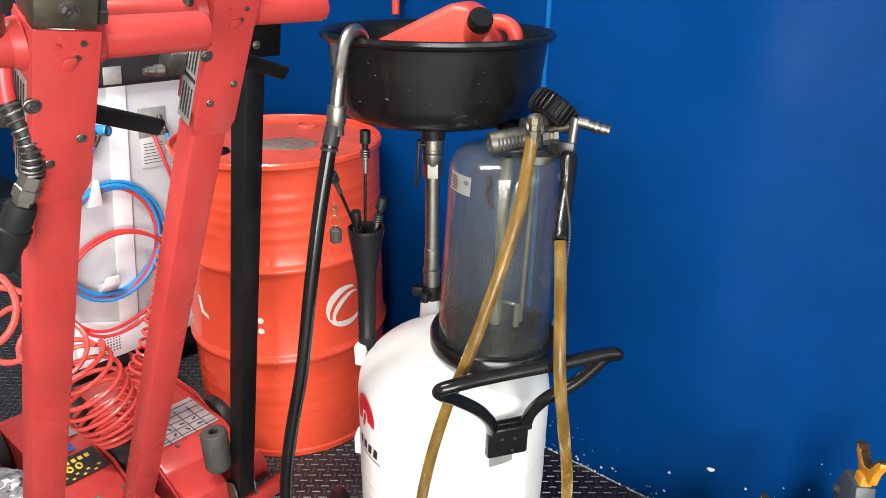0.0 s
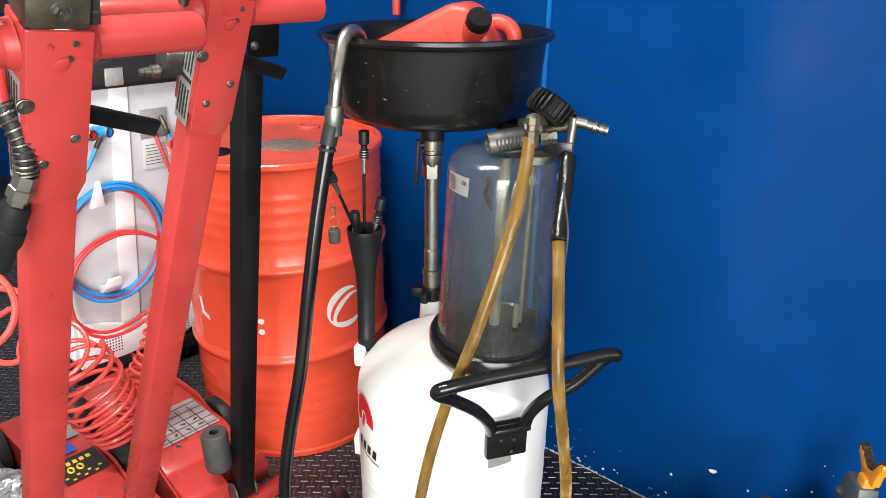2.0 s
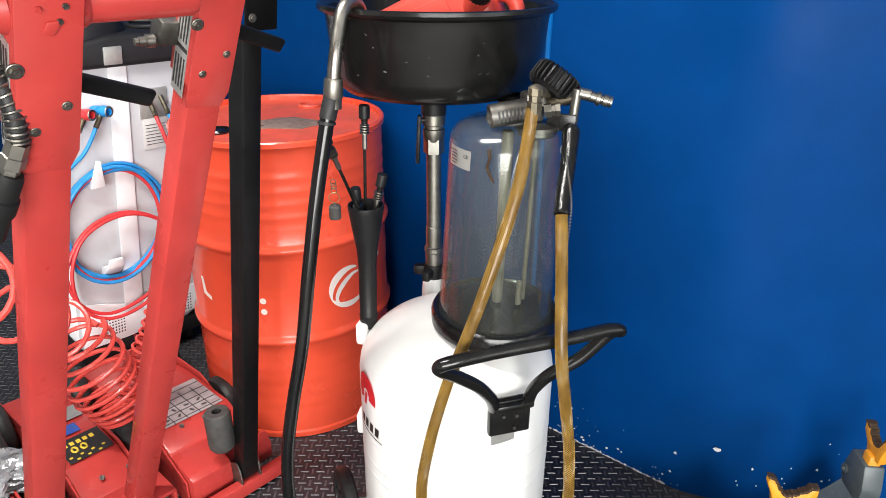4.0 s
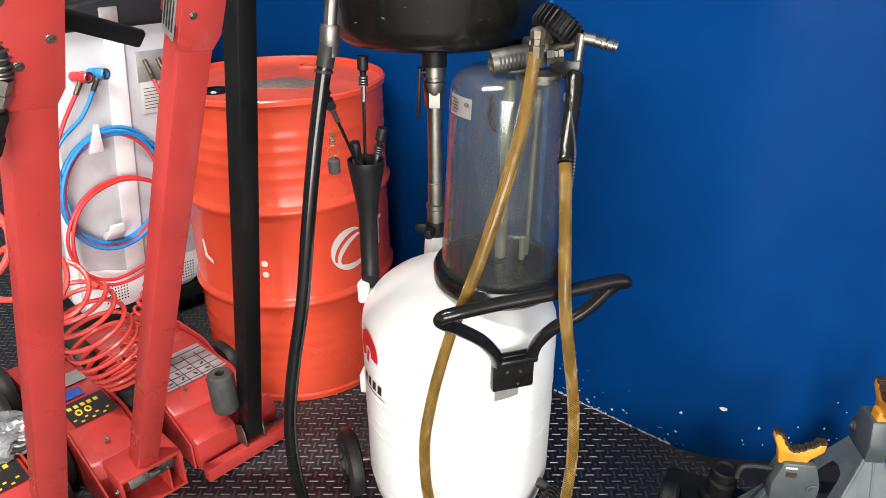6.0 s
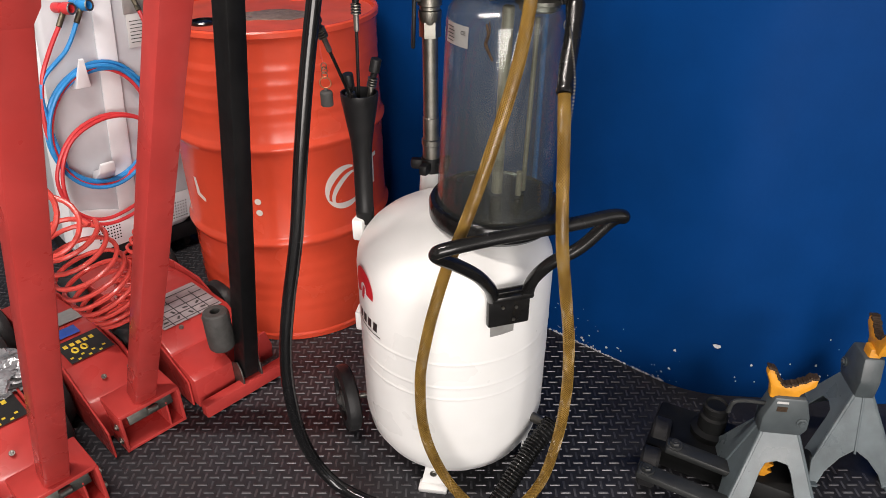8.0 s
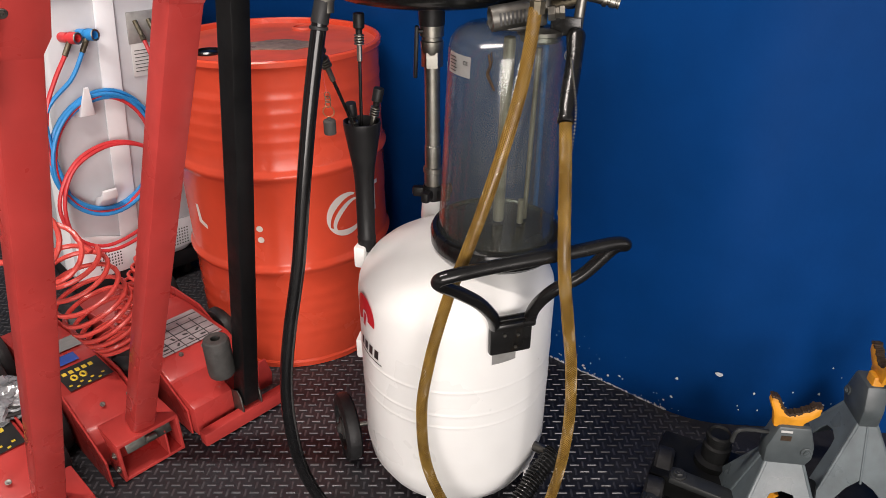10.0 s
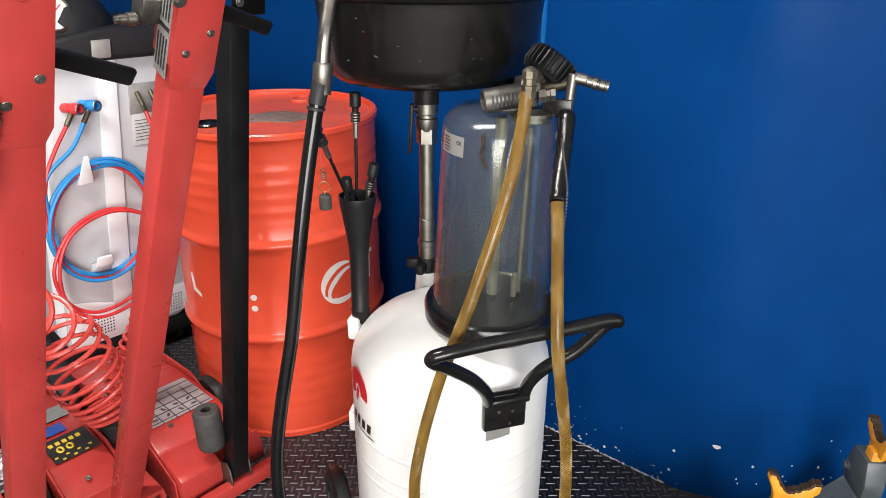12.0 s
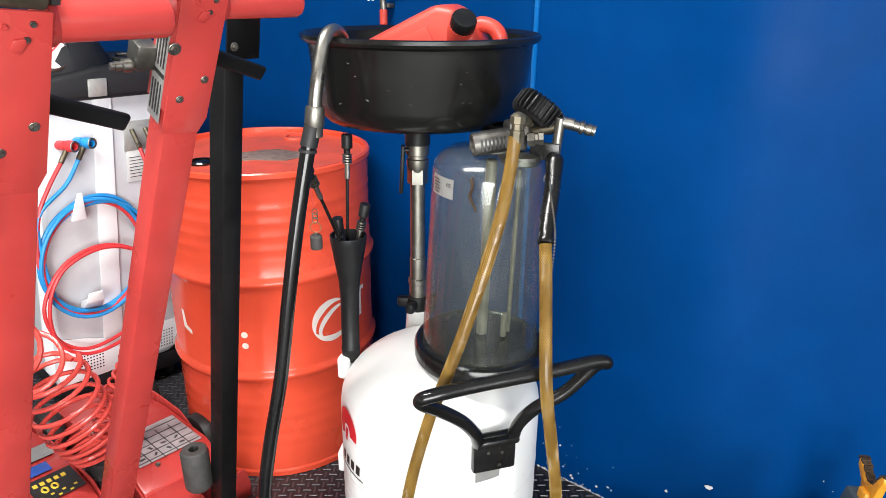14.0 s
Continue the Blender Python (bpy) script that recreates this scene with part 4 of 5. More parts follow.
def jack_handle(t, lean, L, bar_up, lever_up, lever_end):
    """Leaning square column with folded head plates, cross bar, valve and lever, in the jack's own space."""
    ax = V(*lean, 1).normalized()
    x = V(math.cos(radians(7.8)), math.sin(radians(7.8)), 0)
    x = (x - ax * x.dot(ax)).normalized()
    cm = basis(V(0, 0, 0.11), x, ax.cross(x), ax) @ Matrix.Rotation(radians(-12), 4, "Z")
    bm = bmesh.new()
    box(bm, cm @ Matrix.Translation((0, 0, L / 2)), 0.053, 0.052, L, 0.007)
    col = part("column", bm, RED, t, "bright red square tube handle column")
    bm = bmesh.new()
    prism(bm, cm @ basis(V(0, 0.02, 0.0), V(0, 1, 0), V(0, 0, 1), V(1, 0, 0)), [(0, 0), (0.05, 0), (0.0, 0.06)], 0.005, 0.001, 1)
    part("gusset", bm, RED, col)
    # folded head plate that wraps the front and both sides
    bm = bmesh.new()
    z0, z1 = L - 0.168, L + 0.034
    prism(bm, cm @ basis(V(0, -0.027, 0), V(1, 0, 0), V(0, 0, 1), V(0, -1, 0)), [(-0.029, z0 - 0.006), (0.021, z0 - 0.006), (0.031, z0 + 0.018), (0.032, z1), (-0.031, z1), (-0.031, z0 + 0.01)], 0.005, 0.0015)
    for x in (-0.031, 0.0275):
        box(bm, cm @ Matrix.Translation((x + 0.002, 0.0, (z0 + z1) / 2 + 0.012)), 0.005, 0.056, z1 - z0 - 0.028, 0.0018)
    head = part("head_plate", bm, RED, col, "red folded sheet steel head")
    for x, z in ((0.017, z0 + 0.078), (-0.014, z0 + 0.048), (-0.031, z0 + 0.121)):
        bolt("bolt", cm @ V(x, -0.0322, z), cm.to_3x3() @ V(0, -1, 0), 0.0036 if x > -0.02 else 0.0055, head)
    # side label
    s = -1
    bm = bmesh.new()
    box(bm, cm @ Matrix.Translation((s * 0.0318, 0.0, z0 + 0.072)), 0.0012, 0.036, 0.14, 0.0004, 1)
    lab = part("instruction_label", bm, SILVERTAG, head, "silver label with black print")
    for k in range(4):
        bm = bmesh.new()
        box(bm, cm @ Matrix.Translation((s * 0.0325, -0.012 + k * 0.008, z0 + 0.108)), 0.001, 0.003, 0.052)
        part("printed_bar", bm, INK, lab)
        bm = bmesh.new()
        box(bm, cm @ Matrix.Translation((s * 0.0325, -0.012 + k * 0.008, z0 + 0.036)), 0.001, 0.003, 0.046)
        part("printed_bar", bm, INK, lab)
    bm = bmesh.new()
    box(bm, cm @ Matrix.Translation((s * 0.0325, 0.0, z0 + 0.072)), 0.001, 0.034, 0.006)
    part("printed_bar", bm, INK, lab)
    # cross bar
    for sx in (-1, 1):
        bm = bmesh.new()
        a = cm @ V(sx * 0.031, 0.0, L + bar_up + 0.10 * sx * 0.031)
        b = cm @ V(sx * 0.160, 0.0, L + bar_up + 0.10 * sx * 0.160)
        n, r = (b - a).length, 0.0216
        lathe(bm, at(a, b - a), [(0, 0), (r + 0.005, 0.0), (r + 0.0035, 0.007), (r, 0.012), (r, n - 0.009), (r - 0.0025, n - 0.003), (r - 0.008, n), (0, n)], 32)
        part("cross_bar", bm, RED, col, "red round tube cross bar")
    # lever
    bm = bmesh.new()
    la, lb = cm @ V(0.0, 0.05, L - 0.092 + lever_up), cm @ V(lever_end, 0.06, L - 0.146 + lever_up)
    d = (lb - la).normalized()
    sd = d.cross(cm.to_3x3() @ V(0, 1, 0)).normalized()
    box(bm, basis((la + lb) / 2, d, sd, d.cross(sd)), (lb - la).length, 0.024, 0.011, 0.005, 3)
    part("lever", bm, POSTBLACK, col, "flat black hand lever")
    # control valve on top
    bm = bmesh.new()
    box(bm, cm @ Matrix.Translation((0, 0.0, L + 0.060)), 0.060, 0.056, 0.056, 0.006)
    box(bm, cm @ Matrix.Translation((-0.055, 0.0, L + 0.066)), 0.03, 0.03, 0.05, 0.006)
    vb = part("control_valve", bm, BRASS, col, "oily cast control valve")
    bolt("bolt", cm @ V(0.002, -0.026, L + 0.052), cm.to_3x3() @ V(0, -1, 0), 0.007, vb)
    bm = bmesh.new()
    lathe(bm, at(cm @ V(0.036, -0.012, L + 0.036), cm.to_3x3() @ V(0, 0, 1)), [(0, 0), (0.0085, 0), (0.0085, 0.012), (0.0065, 0.014), (0.0065, 0.04), (0, 0.04)], 6)
    part("valve_fitting", bm, STEEL, vb)
    bm = bmesh.new()
    lathe(bm, at(cm @ V(-0.055, -0.008, L + 0.012), cm.to_3x3() @ V(0, 0, 1)), [(0, 0), (0.008, 0), (0.008, 0.03), (0.0135, 0.032), (0.0135, 0.046), (0.011, 0.048), (0.011, 0.06), (0, 0.06)], 16)
    part("valve_fitting", bm, STEEL, vb)
    # welded ear and small screws on the head
    bm = bmesh.new()
    prism(bm, cm @ basis(V(0.0, -0.0315, L - 0.006), V(1, 0, 0), V(0, 0, 1), V(0, -1, 0)), [(-0.008, 0), (0.003, -0.003), (0.009, 0.007), (0.008, 0.014), (-0.003, 0.012)], 0.004, 0.0018)
    part("weld_ear", bm, RED, head)
    for x, z in ((0.014, L + 0.022), (0.009, L + 0.006), (-0.010, L + 0.018)):
        bolt("bolt", cm @ V(x, -0.0322, z), cm.to_3x3() @ V(0, -1, 0), 0.0034, head, DULLSTEEL if x > 0 else RED, False)
    # air inlet nipple to the left of the head
    bm = bmesh.new()
    box(bm, cm @ Matrix.Translation((-0.042, 0.03, L - 0.085)), 0.03, 0.035, 0.035, 0.004)
    mm = at(cm @ V(-0.043, 0.025, L - 0.099), cm.to_3x3() @ V(-1, 0.05, -0.1))
    part("inlet_block", bm, DULLSTEEL, col)
    bm = bmesh.new()
    lathe(bm, mm, [(0.008, 0), (0.0085, 0.008), (0.006, 0.009), (0.006, 0.014), (0.009, 0.016), (0.009, 0.026), (0.0065, 0.028), (0.0065, 0.036), (0.005, 0.037), (0.005, 0.042), (0, 0.042)], 16)
    part("air_nipple", bm, STEEL, col, "steel air nipple")
    return cm


ROT = math.degrees(math.atan2(JU.y, JU.x))
J2 = jack("red trolley jack with yellow-printed black decal and leaning handle", "yellow", 0)
jack_handle(J2, (0.066, -0.426), 1.27, 0.003, 0.018, 0.168)
J2.matrix_basis = pose(-0.718, 1.290, 0, 0, 0, ROT)
J1 = jack("red trolley jack with leaning handle and a clear bag on it", "yellow", 0)
jack_handle(J1, (0.056, -0.436), 1.256, 0.007, -0.002, 0.152)
J1.matrix_basis = pose(-0.810, 1.047, 0, 0, 0, ROT)
J3 = jack("red trolley jack with white decal and black handle post", "white", 1)
J3.matrix_basis = pose(-0.586, 1.468, 0, 0, 0, ROT)

# ---- black post on the third jack ----
def black_post():
    t = J3
    WORLD_OF[t] = J3.matrix_basis.copy()
    b = V(-0.508, 1.44, 0.06)
    ax = V(0.82 * 0.165, -0.57 * 0.165, 1).normalized()
    x = JU.copy()
    x = (x - ax * x.dot(ax)).normalized()
    cm = basis(b, x, ax.cross(x), ax)
    bm = bmesh.new()
    box(bm, cm @ Matrix.Translation((0, 0, 0.565)), 0.042, 0.05, 1.13, 0.004)
    col = part("handle_post", bm, POSTBLACK, t, "black square steel handle post")
    bm = bmesh.new()
    box(bm, cm @ Matrix.Translation((0.014, -0.03, 1.212)), 0.066, 0.006, 0.15, 0.002)
    box(bm, cm @ Matrix.Translation((0.045, 0.0, 1.212)), 0.005, 0.06, 0.15, 0.002)
    hd = part("head_plate", bm, POSTBLACK, col)
    bolt("bolt", cm @ V(-0.006, -0.034, 1.160), cm.to_3x3() @ V(0, -1, 0), 0.005, hd)
    bm = bmesh.new()
    cyl = V(-0.55, 1.42, 0.155)
    lathe(bm, at(cyl, V(-0.01, -0.02, 1)), [(0, 0), (0.028, 0), (0.032, 0.006), (0.033, 0.02), (0.033, 0.098), (0.030, 0.108), (0.026, 0.111), (0.012, 0.111), (0.012, 0.08), (0, 0.08)], 32)
    part("rubber_bush", bm, GREYRUB, col, "grey rubber cylinder with square hole")
    for sx in (-0.027, 0.027):
        bm = bmesh.new()
        prism(bm, cm @ basis(V(sx - 0.002, 0, 0), V(0, 1, 0), V(0, 0, 1), V(1, 0, 0)), [(-0.028, -0.05), (0.028, -0.05), (0.03, 0.0), (0.024, 0.03), (0.0, 0.045), (-0.018, 0.03), (-0.03, 0.0)], 0.004, 0.001, 1)
        part("socket_cheek", bm, DULLSTEEL, t)
    bm = bmesh.new()
    box(bm, basis(V(-0.55, 1.415, 0.03), JU, -JW, UP) @ Matrix.Translation((0.035, 0.03, -0.004)), 0.26, 0.03, 0.04, 0.006)
    part("front_lip", bm, RED, t)
    bm = bmesh.new()
    prism(bm, basis(V(-0.49, 1.55, 0), JU, UP, JU.cross(UP)), [(-0.022, 0.008), (0.02, 0.008), (0.022, 0.05), (0.008, 0.10), (-0.012, 0.1), (-0.022, 0.05)], 0.008, 0.003)
    part("lug", bm, RED, t)


black_post()

# ---- air conditioning service machine ----
AO, AE, AN = V(-1.079, 1.971, 0), V(0.722, 0.692, 0), V(0.692, -0.722, 0)
SLOPE = 0.10


def ac_p(s, z, out=0.0):
    """A point on the machine's front, which leans a little to one side."""
    return AO + AE * (s + SLOPE * (z - 0.5)) + AN * out + UP * z


def machine():
    t = thing("service_machine", Matrix.Translation(AO - AN * 0.2 + AE * 0.15), "light grey wheeled air conditioning service machine with coiled hoses", "service machine")
    lean = basis(AO, AE, (UP + AE * SLOPE), AN)
    fm = lean @ Matrix.Translation((-SLOPE * 0.5, 0, 0))
    bm = bmesh.new()
    prism(bm, fm @ Matrix.Translation((0, 0, -0.42)), [(-0.055, 0.11), (0.30, 0.11), (0.38, 0.16), (0.38, 0.98), (0.30, 1.01), (0.02, 1.01), (-0.055, 0.96)], 0.42, 0.02, 3)
    body = part("body", bm, ACGREY, t, "silver grey moulded plastic body")
    bm = bmesh.new()
    prism(bm, fm @ basis(V(-0.05, 0, -0.01), V(-0.5, 0, -0.85), V(0, 1, 0), V(0.85, 0, -0.5)), [(0, 0.13), (0.05, 0.16), (0.05, 0.93), (0, 0.97)], 0.02, 0.006)
    part("side_panel", bm, ACWHITE, t)
    bm = bmesh.new()
    prism(bm, fm @ Matrix.Translation((0, 0, 0.002)), [(0.085, 0.20), (0.145, 0.20), (0.150, 0.985), (0.095, 0.985)], 0.008, 0.003)
    part("trim_strip", bm, ACWHITE, body, "lighter raised trim strip")
    bm = bmesh.new()
    prism(bm, fm @ Matrix.Translation((0, 0, 0.002)), [(-0.05, 0.12), (0.09, 0.12), (0.35, 0.14), (0.35, 0.235), (0.1, 0.235), (0.03, 0.26), (-0.05, 0.28)], 0.006, 0.003)
    low = part("lower_panel", bm, ACWHITE, body)
    for c0, nx in ((0.045, 8), (0.29, 6)):
        for i in range(nx):
            for j in range(6):
                bm = bmesh.new()
                lathe(bm, fm @ Matrix.Translation((c0 - 0.03 + i * 0.0092, 0.148 + j * 0.0105, 0.0082)), [(0.0028, 0), (0.0028, 0.0006), (0, 0.0006)], 6)
                part("vent_hole", bm, INK, low)
    # dark top with rounded nose, latch and gauge hood
    bm = bmesh.new()
    prism(bm, fm @ Matrix.Translation((0, 0, -0.44)), [(-0.06, 0.985), (0.395, 0.985), (0.39, 1.055), (0.36, 1.075), (0.1, 1.075), (-0.04, 1.05)], 0.47, 0.016, 3)
    top = part("top_cover", bm, ACDARK, t, "charcoal plastic top cover")
    bm = bmesh.new()
    box(bm, fm @ Matrix.Translation((0.105, 1.02, 0.034)), 0.052, 0.05, 0.008, 0.003)
    part("latch", bm, SILVERTAG, top, "grey latch plate")
    hc = fm @ V(0.060, 1.065, -0.13)
    bm = bmesh.new()
    lathe(bm, at(hc, UP), [(0.14, -0.02), (0.135, 0.03), (0.11, 0.075), (0.07, 0.098), (0, 0.105)], 32)
    part("gauge_hood", bm, ACDARK, top)
    gc = fm @ V(0.004, 1.112, 0.0)
    bm = bmesh.new()
    gm = at(gc - AN * 0.03, AN + UP * 0.35)
    lathe(bm, gm, [(0.05, 0), (0.052, 0.02), (0.047, 0.024), (0.045, 0.018), (0, 0.018)], 32)
    g = part("pressure_gauge", bm, STEEL, top, "round pressure gauge with pale dial")
    bm = bmesh.new()
    lathe(bm, gm, [(0.044, 0.019), (0, 0.0195)], 28)
    part("dial", bm, DIAL, g)
    bm = bmesh.new()
    box(bm, gm @ Matrix.Translation((0.01, 0.008, 0.0205)) @ Matrix.Rotation(0.7, 4, "Z"), 0.04, 0.003, 0.001)
    part("needle", bm, REDINK, g)
    bm = bmesh.new()
    tube(bm, spline([fm @ V(0.22, 1.08, -0.1), fm @ V(0.30, 1.085, -0.03), fm @ V(0.34, 1.085, -0.12), fm @ V(0.25, 1.085, -0.2)], 8, True), 0.006, 8, True)
    part("cable", bm, RUBBER, t)
    # port recess with label
    bm = bmesh.new()
    box(bm, fm @ Matrix.Translation((0.225, 0.865, 0.003)), 0.085, 0.09, 0.006, 0.002)
    rec = part("port_plate", bm, SILVERTAG, body, "metal port plate")
    bm = bmesh.new()
    box(bm, fm @ Matrix.Translation((0.225, 0.775, 0.003)), 0.075, 0.10, 0.003, 0.001)
    lab = part("warning_label", bm, PAPER, body, "white warning label with fine print")
    for k in range(7):
        bm = bmesh.new()
        box(bm, fm @ Matrix.Translation((0.225, 0.80 - k * 0.010, 0.005)), 0.06, 0.002, 0.001)
        part("printed_bar", bm, GREYRUB, lab)
    ports = []
    for s in (0.205, 0.245):
        bm = bmesh.new()
        a = fm @ V(s, 0.885, 0.006)
        b = fm @ V(s + 0.008, 0.845, 0.03)
        rod(bm, a, b, 0.007, 12)
        rod(bm, b, b + (b - a) * 0.3, 0.009, 6)
        part("port_fitting", bm, BRASS, rec)
        ports.append(b + (b - a) * 0.3)
    # hose hooks
    for s, z, w0, w1 in ((0.052, 0.685, 0.046, 0.012), (0.085, 0.395, 0.062, 0.040)):
        bm = bmesh.new()
        prof = [(0.0, -0.045), (0.045, -0.035), (0.062, 0.046), (0.054, 0.050), (0.038, -0.010), (0.0, 0.0)] if w1 < 0.02 else [(0.0, -0.030), (0.010, -0.040), (0.058, -0.002), (0.064, 0.026), (0.056, 0.030), (0.048, 0.010), (0.004, -0.008)]
        prism(bm, fm @ basis(V(s, z, 0.0), V(0, 0, 1), V(0, 1, 0), V(-1, 0, 0)), prof, w0, 0.003)
        lo, hi = min(q[1] for q in prof), max(q[1] for q in prof)
        for v in bm.verts:   # the tongue narrows to its tip
            q = fm.inverted() @ v.co
            f = max(0.0, min(1.0, (q.y - z - lo) / (hi - lo)))
            v.co = fm @ V(s - w0 / 2 + (q.x - s + w0 / 2) * (1 + (w1 / w0 - 1) * f), q.y, q.z)
        part("hose_hook", bm, ACWHITE, body)
    # service hoses: coiled rings and the two tails with couplers
    rng = random.Random(7)
    for k, (mt, lab) in enumerate(((HOSERED, "red service hose"), (HOSEBLUE, "blue service hose"), (HOSERED, ""), (HOSEBLUE, ""), (HOSEBLUE, ""), (HOSEBLUE, ""))):
        pts = []
        rx, rz = 0.150 + rng.uniform(-0.008, 0.008), 0.178 + rng.uniform(-0.010, 0.008)
        cs, cz = 0.075 + rng.uniform(-0.01, 0.01), 0.525 + rng.uniform(-0.01, 0.01)
        for i in range(48):
            a = i * math.tau / 48
            pts.append(fm @ V(cs + rx * math.cos(a), cz + rz * math.sin(a), 0.018 + 0.006 * (k % 4) + 0.004 * math.sin(a * 2 + k)))
        bm = bmesh.new()
        tube(bm, pts, 0.0062, 8, True)
        part("service_hose", bm, mt, t, lab)
    for k, (s, z, mt) in enumerate(((0.015, 0.865, HOSERED), (0.062, 0.868, HOSEBLUE))):
        p = fm @ V(s, z, 0.02)
        d = (AE * 0.5 + AN * 0.9).normalized()
        bm = bmesh.new()
        lathe(bm, at(p, d), [(0, -0.03), (0.012, -0.03), (0.014, -0.026), (0.014, -0.004), (0.0115, -0.002), (0.0115, 0.006), (0.0165, 0.008), (0.0165, 0.03), (0.0145, 0.032), (0.011, 0.03), (0.011, 0.012), (0, 0.012)], 24)
        cp = part("quick_coupler", bm, HOSERED if k == 0 else HOSEBLUE, t, "red quick coupler" if k == 0 else "blue quick coupler")
        bm = bmesh.new()
        lathe(bm, at(p, d), [(0.0112, 0.013), (0.0112, 0.031), (0.0155, 0.0325), (0.0167, 0.030)], 24)
        part("coupler_ring", bm, STEEL, cp)
        q = p + V(0, 0, 0) - AE * 0.025 - UP * 0.045 + AN * 0.01
        bm = bmesh.new()
        rod(bm, p - UP * 0.01, q, 0.0075, 12)
        part("ferrule", bm, BRASS, cp)
        bm = bmesh.new()
        e = fm @ V(-0.085 + 0.012 * k, 0.55, 0.03)
        tube(bm, spline([q, fm @ V(s - 0.06, z - 0.11, 0.035), fm @ V(-0.075, 0.68, 0.035), e, fm @ V(-0.06 + 0.01 * k, 0.43, 0.03)], 10), 0.0062, 8)
        part("service_hose", bm, mt, t)
    for k, (pp, mt) in enumerate(zip(ports, (HOSERED, HOSEBLUE))):
        bm = bmesh.new()
        tube(bm, spline([pp, pp + AE * 0.018 - UP * 0.09 + AN * 0.012, pp + AE * 0.045 - UP * 0.22 + AN * 0.01, fm @ V(0.255, 0.55, 0.03)], 10), 0.0062, 8)
        part("service_hose", bm, mt, t)
    for k in range(2):
        bm = bmesh.new()
        loop = [(-0.085 + 0.012 * k, 0.41), (-0.03, 0.52 - 0.008 * k), (0.07, 0.56 - 0.006 * k), (0.17, 0.53), (0.25, 0.45), (0.255, 0.35), (0.15, 0.268 - 0.018 * k), (0.03, 0.242 - 0.014 * k), (-0.055, 0.30 - 0.008 * k)]
        tube(bm, spline([fm @ V(s, zz, 0.045 + 0.009 * k) for s, zz in loop], 8, True), 0.0058, 8, True)
        part("service_hose", bm, HOSERED, t)
    # base and castors
    bm = bmesh.new()
    box(bm, fm @ Matrix.Translation((0.16, 0.085, -0.2)), 0.42, 0.06, 0.4, 0.01)
    part("base", bm, ACDARK, t)
    for s, o in ((-0.0, -0.06), (0.33, -0.06), (0.0, -0.36), (0.33, -0.36)):
        bm = bmesh.new()
        lathe(bm, at(fm @ V(s, 0.0, o) * 1.0 + UP * 0.032 - AE * 0.011, AE), [(0, -0.011), (0.028, -0.011), (0.032, -0.006), (0.032, 0.006), (0.028, 0.011), (0, 0.011)], 20)
        rod(bm, fm @ V(s, 0.0, o) + UP * 0.035, fm @ V(s, 0.0, o) + UP * 0.075, 0.008, 8)
        part("castor", bm, RUBBER, t)


machine()

# ---- spiral air hose ----
def coil_hose():
    t = thing("spiral_air_hose", Matrix.Translation((-0.8, 1.45, 0.16)), "red spiral air hose lying in loose coils on the jack", "air hose")

    def helix(axis_pts, radii, turns, r, steps=22):
        ax = spline(axis_pts, 40)
        fr = frames_along(ax)
        n = int(turns * steps)
        pts = []
        for i in range(n + 1):
            f = i / n * (len(ax) - 1)
            k = min(int(f), len(ax) - 2)
            g = f - k
            p = ax[k].lerp(ax[k + 1], g)
            x, y = fr[k][0].lerp(fr[k + 1][0], g), fr[k][1].lerp(fr[k + 1][1], g)
            q = f / (len(ax) - 1) * (len(radii) - 1)
            j = min(int(q), len(radii) - 2)
            R = radii[j] + (radii[j + 1] - radii[j]) * (q - j)
            a = i / steps * math.tau
            pts.append(p + (x * math.cos(a) + y * math.sin(a)) * R)
        bm = bmesh.new()
        tube(bm, pts, r, 8)
        return part("hose_coil", bm, COIL, t)

    helix(COIL_A, COIL_RA, 9, 0.0058)
    helix(COIL_C, COIL_RC, 5, 0.006)
    helix(COIL_B, COIL_RB, 32, 0.0042)


COIL_A = [V(-0.79, 1.44, 0.235), V(-0.805, 1.44, 0.29), V(-0.83, 1.43, 0.37), V(-0.85, 1.41, 0.48)]
COIL_RA = [0.05, 0.068, 0.078, 0.08, 0.07]
COIL_C = [V(-0.845, 1.40, 0.47), V(-0.845, 1.34, 0.56), V(-0.83, 1.22, 0.66), V(-0.79, 1.08, 0.78), V(-0.76, 0.95, 0.9)]
COIL_RC = [0.06, 0.06, 0.065, 0.065, 0.06]
COIL_B = [V(-0.80, 1.52, 0.22), V(-0.79, 1.54, 0.30), V(-0.735, 1.55, 0.415), V(-0.682, 1.55, 0.576), V(-0.648, 1.55, 0.697), V(-0.598, 1.55, 0.853), V(-0.556, 1.55, 0.978)]
COIL_RB = [0.042, 0.038, 0.028, 0.021, 0.019, 0.016, 0.014]
coil_hose()


